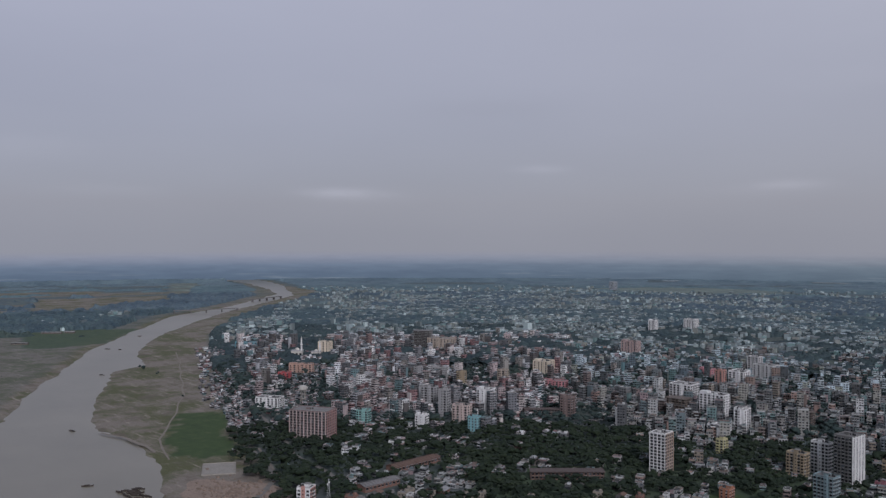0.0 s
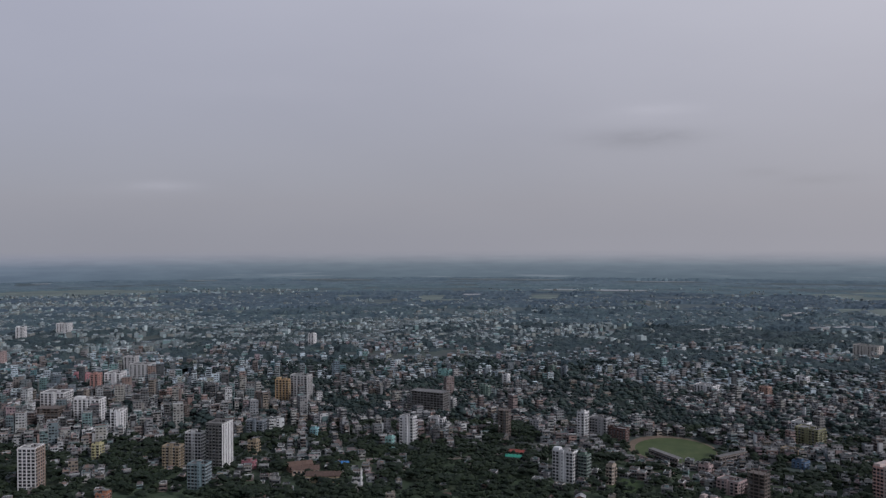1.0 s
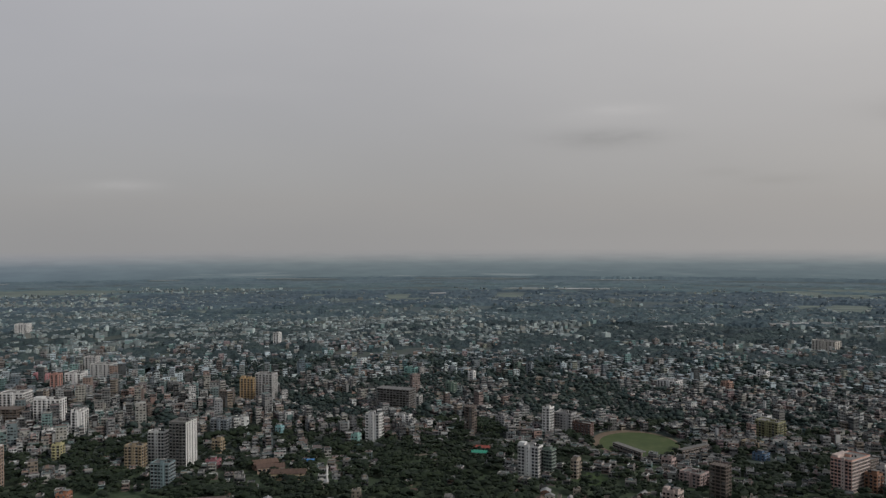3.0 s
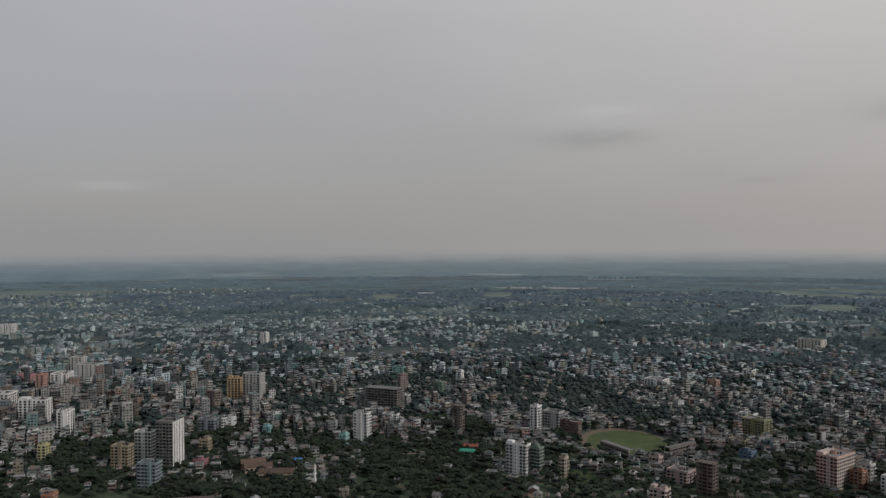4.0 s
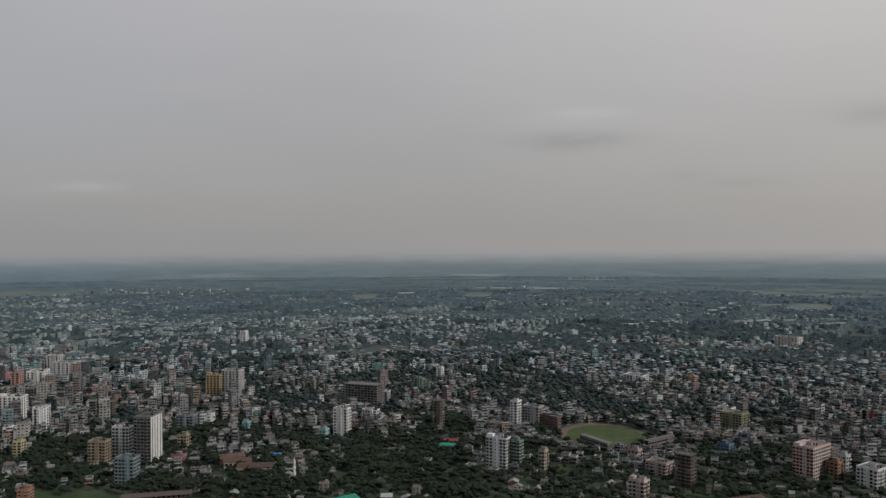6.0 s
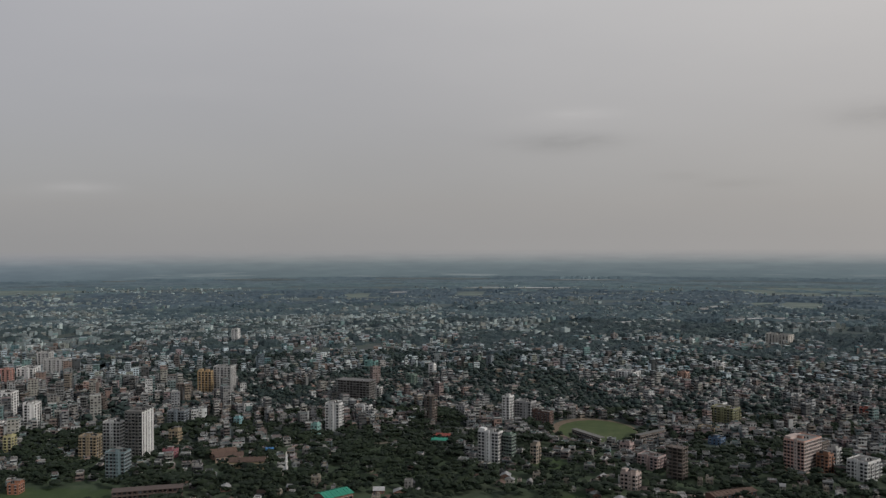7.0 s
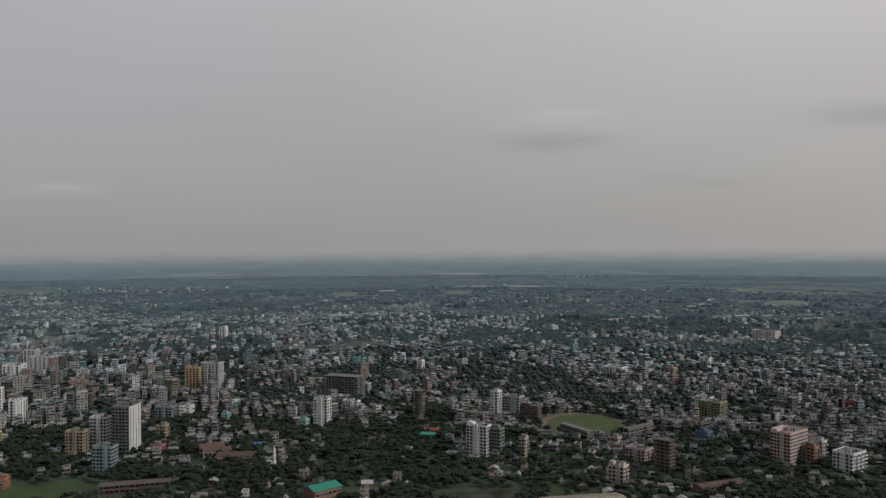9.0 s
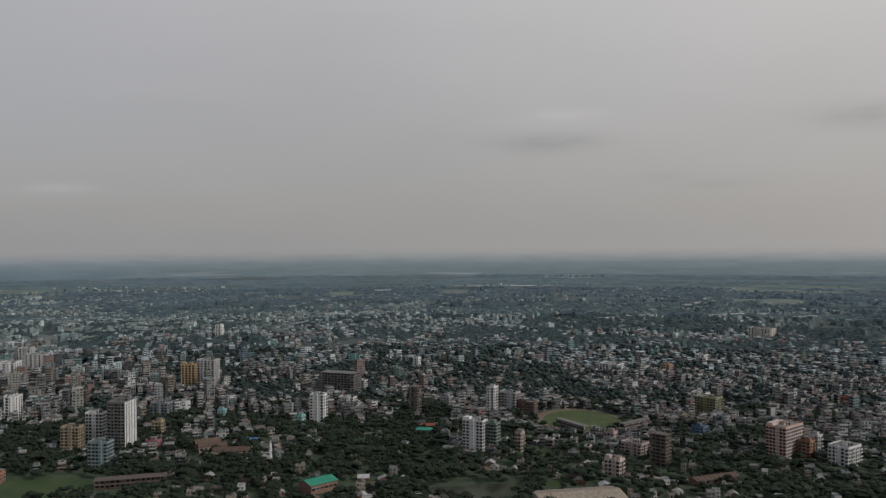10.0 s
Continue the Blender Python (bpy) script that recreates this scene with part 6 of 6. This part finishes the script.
    for s in (-1, 1):
        g = Boxes().poly([(s * l, -w, h), (s * l, w, h), (s * l, 0, h + rise)][::s])
        part("gable", g.mesh("gable", wall), root)
    for s in (-1, 1):
        t = Boxes()
        o = 0.8
        top = [(-l - o, 0, h + rise), (l + o, 0, h + rise), (l + o, s * (w + o), h - 0.1), (-l - o, s * (w + o), h - 0.1)][::-s]
        t.poly([(p[0], p[1], p[2] + 0.16) for p in top]), t.poly([(p[0], p[1], p[2] + 0.04) for p in top][::-1])
        rf = part("roof_sheet", t.mesh("roof_sheet", roof), root, roof_label)
        if ribs:
            slope = math.atan2(rise + 0.1, w + o)
            rib = Boxes().box(-0.22, 0.22, 0, math.hypot(w + o, rise + 0.1), 0.02, 0.3).mesh("rib", roof)
            for i in range(ribs):
                u = -l + (i + 0.5) * 2 * l / ribs
                part("rib", rib, rf, m=pose(u, 0, h + rise + 0.14, -math.degrees(slope), 0, 0) if s > 0 else pose(u, 0, h + rise + 0.14, 0, 0, 180) @ pose(0, 0, 0, -math.degrees(slope)))
    n = max(3, int(length / 4))
    win = WINDOWS[(2.7, 2.1)]
    for i in range(n):
        c = -l + (i + 0.5) * length / n
        part("window", win, root, m=pose(c, -w, h * 0.4))
    return root


# sports ground
def build_stadium():
    cx, cy, rx, ry = OVAL
    v, f = [], []
    n = 96
    for i in range(n):
        t = 2 * math.pi * i / n
        far = 2.5 + 7.0 * max(0.0, math.cos(t - 2.3))
        for k, z in ((1.0, 0.3), (1.0 + far / rx, 0.34)):
            v.append((cx + rx * k * math.cos(t), cy + ry * k * math.sin(t), z))
    for i in range(n):
        j = (i + 1) % n
        f.append((2 * i, 2 * i + 1, 2 * j + 1, 2 * j))
    tagged(new("pavement", mesh_of("earth_track", v, f, [EARTH])), "bare red earth track round the sports field", "track", kind="structure")
    turf_v = [(cx + rx * math.cos(2 * math.pi * i / n), cy + ry * math.sin(2 * math.pi * i / n), 0.32) for i in range(n)]
    tagged(new("turf", mesh_of("turf", turf_v, [tuple(range(n))], [TURF])), "mown green oval sports field", "sports field", kind="structure")
    for x, y, yaw, length in ((88, 849, -58, 44), (146, 857, 42, 40)):
        root = thing("grandstand", "weathered concrete grandstand with flat roof beside field", "grandstand", "stands round the field", pose(x, y, 0, 0, 0, yaw))
        for k in range(5):
            part("step", Boxes().box(-length / 2, length / 2, -k * 1.3, 1.3 - k * 1.3, -0.3, 0.8 + k * 0.8).mesh("step", WALL["concrete"]), root)
        part("back_wall", Boxes().box(-length / 2, length / 2, -5.8, -5.2, -0.3, 10.0).mesh("back_wall", WALL["oldbrown"]), root)
        part("roof", Boxes().box(-length / 2 - 0.4, length / 2 + 0.4, -6.2, 0.4, 10.05, 10.4).mesh("roof", ROOF), root, "flat stained concrete roof")
        post = Boxes().box(-0.2, 0.2, -0.2, 0.2, 0, 10.05).mesh("post", WALL["concrete"])
        for i in range(6):
            part("post", post, root, m=pose(-length / 2 + 0.5 + i * (length - 1) / 5, 0.1, 0))
        for i in range(int(length / 4)):
            part("window", WINDOWS[(2.7, 2.1)], root, m=pose(-length / 2 + 2 + i * 4, -5.8, 3.2))
            part("window", WINDOWS[(2.7, 2.1)], root, m=pose(-length / 2 + 2 + i * 4, -5.8, 6.6))


def turf_material():
    m, nt, b = material("mown_turf", 0.95)
    pos = place_of(nt)
    c = ramp(nt, noise_at(nt, pos, 0.05, 6.0, 0.7), [(0.3, (0.040, 0.066, 0.018)), (0.55, (0.062, 0.088, 0.026)), (0.75, (0.11, 0.112, 0.05))])
    nt.links.new(c, b.inputs["Base Color"])
    bumped(nt, b, noise_at(nt, pos, 1.0), 0.4, 0.1)
    return m


TURF = turf_material()
build_stadium()

gable_hall("sports_hall", -127, 646, 24, 17, 7.0, 2.6, 46, WALL["brick"], GREEN_TIN, "brick hall under a bright green sheet roof", "bright green pitched sheet roof", 8)
gable_hall("market_shed", 67, 618, 62, 30, 6.5, 2.4, 14, WALL["sand"], PALE_TIN, "broad market shed under a pale ribbed sheet roof", "pale ribbed sheet roof", 24)
gable_hall("storage_shed", -634, 522, 58, 13, 5.0, 1.6, 93, WALL["brick"], RUST, "long brick storage shed under a rusty sheet roof", "rusty pitched sheet roof", 14)
gable_hall("storage_shed", -601, 455, 38, 12, 5.0, 1.6, 91, WALL["brick"], TIN, "long brick storage shed under a grey sheet roof", "grey pitched sheet roof", 10)
gable_hall("market_shed", -218, 786, 13, 10, 5.5, 1.2, 10, WALL["grey"], BLUE_TIN, "small market shed under a bright blue sheet roof", "bright blue sheet roof", 5)
gable_hall("market_shed", -246, 764, 24, 13, 5.5, 2.0, 20, WALL["peach"], RUST, "market shed under a rusty orange sheet roof", "rusty orange sheet roof", 7)
gable_hall("market_hall", -222, 742, 30, 15, 7.0, 2.2, 8, WALL["ochre"], RUST, "ochre market hall under a brown pitched sheet roof", "brown pitched sheet roof", 8)
gable_hall("market_hall", -255, 775, 22, 12, 6.0, 2.6, 30, WALL["salmon"], RUST, "salmon market hall under a rusty pitched sheet roof", "rusty pitched sheet roof", 6)
gable_hall("market_shed", -56, 836, 20, 9, 5.0, 1.5, -10, WALL["grey"], GREEN_TIN, "low shed under a sea-green sheet roof among trees", "sea-green sheet roof", 6)
gable_hall("market_shed", -58, 858, 16, 8, 4.5, 1.5, -10, WALL["brick"], RED_TIN, "low shed under a red sheet roof among trees", "red sheet roof", 5)
gable_hall("market_shed", 178, 676, 40, 11, 4.5, 1.4, 26, WALL["brick"], RUST, "low brick shed under a rusty sheet roof among trees", "rusty sheet roof", 10)

for _x, _y, _l, _w, _t in ((287, 2016, 52, 15, 24), (371, 2078, 66, 13, 4), (558, 2098, 44, 14, 8), (610, 2112, 36, 14, 8), (672, 2122, 30, 16, 20), (562, 2424, 24, 14, 10), (742, 2044, 80, 12, 20), (604, 2487, 34, 16, 40), (-375, 3150, 60, 40, 10)):
    gable_hall("long_shed", _x, _y, _l, _w, 5.0 if _x < -1000 else 7.5, 1.2, _t, WALL["lightgrey"], BRIGHT_TIN, "long pale shed under a bright sheet roof among fields", "bright pitched sheet roof")

for _x, _y, _l in ((-2055, 627, 46), (-2040, 662, 22), (-1890, 515, 34)):
    gable_hall("farm_shed", _x, _y, _l, 7, 3.2, 1.2, 48, WALL["oldbrown"], TIN, "low brown farm shed under a grey sheet roof", "grey pitched sheet roof")


def long_block(x, y, length, deep, h, yaw, colour, label, arcade=False):
    root = thing("school_block", label, "building", m=pose(x, y, 0, 0, 0, yaw))
    b = Boxes().loft([[(0, 0, z), (length, 0, z), (length, deep, z), (0, deep, z)] for z in (-0.5, h)])
    part("wall", b.mesh("wall", WALL[colour]), root)
    roof = Boxes().box(-0.6, length + 0.6, -1.9 if arcade else -0.6, deep + 0.6, h + 0.004, h + 0.35)
    part("roof", roof.mesh("roof", WALL["brown"]), root, "stained flat concrete roof")
    n = int(length / 3.6)
    for k in range(max(1, int(h / 3.3))):
        for i in range(n):
            part("window", WINDOWS[(2.3, 2.0)], root, m=pose((i + 0.5) * length / n, 0, k * 3.3 + 1.0))
    if arcade:
        col = Boxes().box(-0.25, 0.25, -1.75, -1.25, -0.3, h).mesh("column", WALL["brown"])
        for i in range(n + 1):
            part("column", col, root, m=pose(0.3 + i * (length - 0.6) / n, 0, 0))
        part("gallery_floor", Boxes().box(0, length, -1.8, -0.02, 3.3, 3.6).mesh("gallery_floor", WALL["oldbrown"]), root)
    return root


long_block(-298, 640, 52, 10, 6.6, 19, "redbrown", "long two-storey red-brown school block with a column gallery", True)
long_block(-529, 572, 66, 11, 7.2, 48, "brick", "long two-storey brick school block with rows of windows", True)
long_block(-727, 775, 58, 10, 6.8, 48, "darkgrey", "long low dark grey block with a pale roof edge", True)


def build_mosque(x, y, yaw=12.0, size=1.0):
    root = thing("mosque", "small white mosque with a slender minaret", "mosque", m=pose(x, y, 0, 0, 0, yaw) @ Matrix.Scale(size, 4))
    part("wall", Boxes().box(-6, 6, -5, 5, -0.5, 6.5).mesh("wall", WALL["pale"]), root)
    part("roof", Boxes().box(-6.4, 6.4, -5.4, 5.4, 6.504, 7.0).mesh("roof", WALL["grey"]), root)
    d = Boxes()
    for k in range(5):
        t0, t1 = k * 0.3, (k + 1) * 0.3
        d.tube(0, 0, 7.0 + 2.6 * math.sin(t0), 7.0 + 2.6 * math.sin(t1), 2.6 * math.cos(t0), 2.6 * math.cos(t1), 14)
    part("dome", d.mesh("dome", WALL["pale"]), root)
    m = part("minaret", Boxes().tube(5.0, -4.0, -0.5, 19.0, 1.1, 0.8, 10).mesh("minaret", WALL["white"]), root)
    part("gallery", Boxes().tube(5.0, -4.0, 13.0, 13.8, 1.5, 1.5, 10).mesh("gallery", WALL["white"]), m)
    part("spire", Boxes().tube(5.0, -4.0, 19.0, 22.0, 1.0, 0.1, 10).mesh("spire", WALL["pale"]), m)
    for i in range(3):
        part("window", WINDOWS[(2.3, 2.0)], root, m=pose(-4 + i * 4, -5, 2.2))


build_mosque(-186, 716)
build_mosque(-1362, 845, 50.0, 1.7)
build_mosque(-1340, 872, 50.0, 1.4)


def build_water_tower(x, y):
    root = thing("water_tower", "pale concrete water tower with a round tank on legs", "water tower", m=pose(x, y, 0))
    for i in range(6):
        t = i * math.pi / 3
        part("leg", Boxes().tube(3.2 * math.cos(t), 3.2 * math.sin(t), -0.5, 17.0, 0.5, 0.4, 8).mesh("leg", CONCRETE), root)
    for z in (6.0, 11.5):
        part("ring_beam", Boxes().tube(0, 0, z, z + 0.5, 3.6, 3.6, 12).mesh("ring_beam", CONCRETE), root)
    tank = Boxes().tube(0, 0, 17.0, 18.5, 3.4, 5.2, 16).tube(0, 0, 18.5, 22.5, 5.2, 5.2, 16).tube(0, 0, 22.5, 23.8, 5.2, 0.8, 16)
    part("tank", tank.mesh("tank", WALL["pale"]), root, "round pale concrete tank")


build_water_tower(-972, 612)


def build_bridge(p, q, high, label):
    (x0, y0), (x1, y1) = p, q
    length = math.hypot(x1 - x0, y1 - y0)
    root = thing("bridge", label, "bridge", "river bridges", pose(x0, y0, 0, 0, 0, math.degrees(math.atan2(y1 - y0, x1 - x0))))
    part("deck", Boxes().box(0, length, -5, 5, high - 1.2, high).mesh("deck", BRIDGE), root)
    for s in (-1, 1):
        part("parapet", Boxes().box(0, length, s * 4.8 - 0.15, s * 4.8 + 0.15, high + 0.004, high + 0.9).mesh("parapet", BRIDGE), root)
    n = max(3, int(length / 38))
    pier = Boxes().box(-1.1, 1.1, -4, 4, -4.5, high - 1.204, 0, 0.2).mesh("pier", BRIDGE)
    for i in range(n + 1):
        part("pier", pier, root, m=pose(2 + i * (length - 4) / n, 0, 0))


build_bridge((-2366, 1055), (-2330, 1240), 8.0, "long weathered concrete road bridge on many piers over the river")
build_bridge((-2625, 1450), (-2705, 1610), 8.0, "distant weathered concrete bridge on piers over the river")


def boat_kind():
    root = thing("boat", "dark tarred wooden boat with arched cabin on the river", "boat", "river boats")
    b = Boxes()
    rings = []
    for x, w, z in ((-8, 0.3, 1.5), (-5.5, 1.5, 0.8), (0, 2.0, 0.6), (5.5, 1.5, 0.8), (8.5, 0.25, 1.9)):
        rings.append([(x, -w, z), (x, w, z), (x, w * 0.5, -0.6), (x, -w * 0.5, -0.6)])
    k = 0
    for r in rings:
        b.v += r
    for i in range(len(rings) - 1):
        for j in range(4):
            p, q = 4 * i + j, 4 * i + (j + 1) % 4
            b.f.append((p, p + 4, q + 4, q)), b.m.append(0)
    part("hull", b.mesh("hull", BOATWOOD), root)
    c = Boxes()
    for i in range(6):
        t0, t1 = math.pi * i / 6, math.pi * (i + 1) / 6
        c.poly([(-4, 1.5 * math.cos(t0), 0.8 + 1.3 * math.sin(t0)), (3, 1.5 * math.cos(t0), 0.8 + 1.3 * math.sin(t0)),
                (3, 1.5 * math.cos(t1), 0.8 + 1.3 * math.sin(t1)), (-4, 1.5 * math.cos(t1), 0.8 + 1.3 * math.sin(t1))])
    part("cabin_roof", c.mesh("cabin_roof", BOATWOOD), root, "arched bamboo cabin roof")
    return root


_boat = boat_kind()
SMALL = Matrix.Scale(0.62, 4)
_boat.matrix_basis = pose(-730, 290, WATER_Z + 0.25, 0, 0, 20)
_rb = random.Random(3)
for _k in range(16):
    copy_thing(_boat, pose(-738 + (_k % 5) * 9 + _rb.uniform(-2, 2), 281 + (_k // 5) * 6 + _rb.uniform(-1.5, 1.5), WATER_Z + 0.25, 0, 0, _rb.uniform(-10, 60)) @ SMALL)
for _x, _y, _w in ((-1707, 625, 40), (-1682, 640, 10), (-777, 267, 60), (-1390, 500, 30), (-1880, 760, 50), (-1010, 330, 20)):
    copy_thing(_boat, pose(_x, _y, WATER_Z + 0.25, 0, 0, _w) @ SMALL)

# concrete pad and roads by the bank
_pad = thing("loading_yard", "pale concrete loading yard with low kerb by the river", "yard", m=pose(-747, 378, 0, 0, 0, 62))
part("slab", Boxes().box(-15, 15, -20, 20, -0.4, 0.5).mesh("slab", CONCRETE), _pad)
for _q in ((-15.5, 15.5, -20.5, -20.02), (-15.5, 15.5, 20.02, 20.5), (-15.5, -15.02, -20, 20), (15.02, 15.5, -20, 20)):
    part("kerb", Boxes().box(*_q, -0.4, 1.1).mesh("kerb", CONCRETE), _pad)
ribbon("road", [(-640, 350), (-679, 399), (-783, 437), (-990, 512), (-1145, 582), (-1555, 770)], 5, 0.35, ASPHALT, "dusty riverside road along the edge of town")
ribbon("road", [(-1560, 700), (-1443, 655), (-1250, 570), (-1129, 518), (-1010, 452), (-900, 385), (-808, 356)], 2.2, 0.35, SANDY, "pale trodden sand track along the river bank", "track")
ribbon("road", [(-972, 346), (-930, 362), (-880, 362), (-850, 356)], 4, 0.3, SANDY, "pale sand spit at the water edge", "sand")
ribbon("road", [(-1300, 1145), (-1212, 1121), (-1111, 1095), (-1000, 1062)], 12, 5.0, CONCRETE, "pale raised road above the houses")
ribbon("road", [(-1025, 562), (-859, 498), (-757, 466), (-705, 452), (-640, 440)], 4.5, 0.4, ASPHALT, "grey town street between dark trees")
ribbon("road", [(-794, 445), (-697, 410), (-651, 392)], 2.5, 0.45, SANDY, "pale riverside path along a wall")
ribbon("road", [(92, 700), (118, 694), (150, 682), (200, 672)], 9, 0.35, PAVING, "pale pinkish paved yard beside a market shed", "yard")
ribbon("road", [(-120, 830), (-70, 872), (-30, 905)], 7, 0.35, SANDY, "pale dusty lane between trees")
ribbon("road", [(-760, 600), (-640, 640), (-540, 700)], 6, 0.35, ASPHALT, "dusty lane under trees")


def pond_mesh(cx, cy, rx, ry, yaw, seed, z, mat):
    n = 40
    r = random.Random(seed)
    ph = [r.uniform(0, 6.28) for _ in range(3)]
    pts = []
    for i in range(n):
        t = 2 * math.pi * i / n
        k = 1 + 0.12 * math.sin(2 * t + ph[0]) + 0.08 * math.sin(3 * t + ph[1]) + 0.05 * math.sin(7 * t + ph[2])
        u, v = rx * k * math.cos(t), ry * k * math.sin(t)
        c, s = math.cos(radians(yaw)), math.sin(radians(yaw))
        pts.append((cx + u * c - v * s, cy + u * s + v * c, z))
    return mesh_of("water", pts, [tuple(range(n))], [mat])


def pond_material():
    m, nt, b = material("still_pond_water", 0.3)
    b.inputs["Specular IOR Level"].default_value = 0.06
    pos = place_of(nt)
    nt.links.new(ramp(nt, noise_at(nt, pos, 0.05, 4.0), [(0.3, (0.03, 0.035, 0.022)), (0.7, (0.055, 0.06, 0.04))]), b.inputs["Base Color"])
    bumped(nt, b, noise_at(nt, pos, 0.8), 0.1, 0.05)
    return m


POND = pond_material()
FLOOD, _nt, _b = material("shallow_flood_water", 0.25)
_nt.links.new(ramp(_nt, noise_at(_nt, place_of(_nt), 0.02, 4.0), [(0.35, (0.24, 0.27, 0.27)), (0.65, (0.42, 0.44, 0.44))]), _b.inputs["Base Color"])
tagged(new("water", pond_mesh(-8, 645, 41, 20, 4, 1, 0.3, POND)), "still greenish pond among trees", "pond", kind="structure")
for _i, (_x, _y, _rx, _ry) in enumerate(FLOODED):
    tagged(new("water", pond_mesh(_x, _y, _rx, _ry, 0, 2 + _i, 0.6, FLOOD)), "shallow pale flooded field far off", "pond", kind="structure")


def build_rubble():
    """Bare earth and heaps of stone where the bank is dug."""
    pts = []
    for i in range(36):
        t = 2 * math.pi * i / 36
        k = 1 + 0.12 * math.sin(3 * t) + 0.08 * math.sin(5 * t + 1)
        u, v = 50 * k * math.cos(t), 34 * k * math.sin(t)
        c, q = math.cos(radians(28)), math.sin(radians(28))
        pts.append((-672 + u * c - v * q, 352 + u * q + v * c, 0.28))
    tagged(new("pavement", mesh_of("bare_earth", pts, [tuple(range(36))], [DUG])), "bare dug brown earth on the river bank", "bank", kind="structure")
    r = random.Random(5)
    b = Boxes()
    for i in range(220):
        x, y, s = -672 + r.gauss(0, 22), 352 + r.gauss(0, 15), r.uniform(0.5, 2.4)
        b.box(x - s, x + s, y - s * 0.7, y + s * 0.7, -0.2, 0.3 + s * 0.6, 0, s * 0.35)
    tagged(new("rubble", b.mesh("rubble", DUG)), "heaps of brown earth and stone on the bank", "rubble", kind="stuff")


DUG = wall_material("dug_earth", (0.27, 0.205, 0.16), 0.15, 0.95, 0.8)
build_rubble()


def build_mast(x, y, high):
    """A three-legged lattice mast with dish aerials."""
    root = thing("radio_mast", "grey steel lattice radio mast among trees", "mast", "radio masts", pose(x, y, 0))
    foot = [(2.2 * math.cos(k * 2.094), 2.2 * math.sin(k * 2.094)) for k in range(3)]
    for px, py in foot:
        b = Boxes()
        for z, s in ((-0.5, 1.0), (high, 0.22)):
            q = 0.14
            b.v += [(px * s + q, py * s, z), (px * s - q / 2, py * s + q, z), (px * s - q / 2, py * s - q, z)]
        b.f, b.m = [(0, 1, 4, 3), (1, 2, 5, 4), (2, 0, 3, 5), (3, 4, 5)], [0] * 4
        part("leg", b.mesh("leg", STEEL), root)
    n = int(high / 2.2)
    for k in range(n):
        s = 1.0 - 0.78 * (k + 0.5) / n
        z = high * (k + 0.5) / n
        for j in range(3):
            (ax, ay), (bx, by) = foot[j], foot[(j + 1) % 3]
            b = Boxes()
            b.poly([(ax * s, ay * s, z - 0.08), (bx * s, by * s, z - 0.08), (bx * s, by * s, z + 0.08), (ax * s, ay * s, z + 0.08)])
            t = s - 0.78 / n
            b.poly([(ax * s, ay * s, z), (ax * s, ay * s, z + 0.16), (bx * t, by * t, z + high / n + 0.16), (bx * t, by * t, z + high / n)])
            part("brace", b.mesh("brace", STEEL), root)
    for k, (dx, dy) in enumerate(((0.9, -0.6), (-0.8, -0.7))):
        part("dish", Boxes().tube(dx, dy, high - 2.5 - 2 * k, high - 1.4 - 2 * k, 0.65, 0.65, 10).mesh("dish", WALL["white"]), root, "round white aerial")
    part("aerial", Boxes().tube(0, 0, high - 0.2, high + 2.5, 0.12, 0.05, 6).mesh("aerial", STEEL), root)


STEEL = wall_material("galvanised_steel", (0.42, 0.43, 0.44), 0.1, 0.5, 0.3)
build_mast(-593, 398, 19.0)
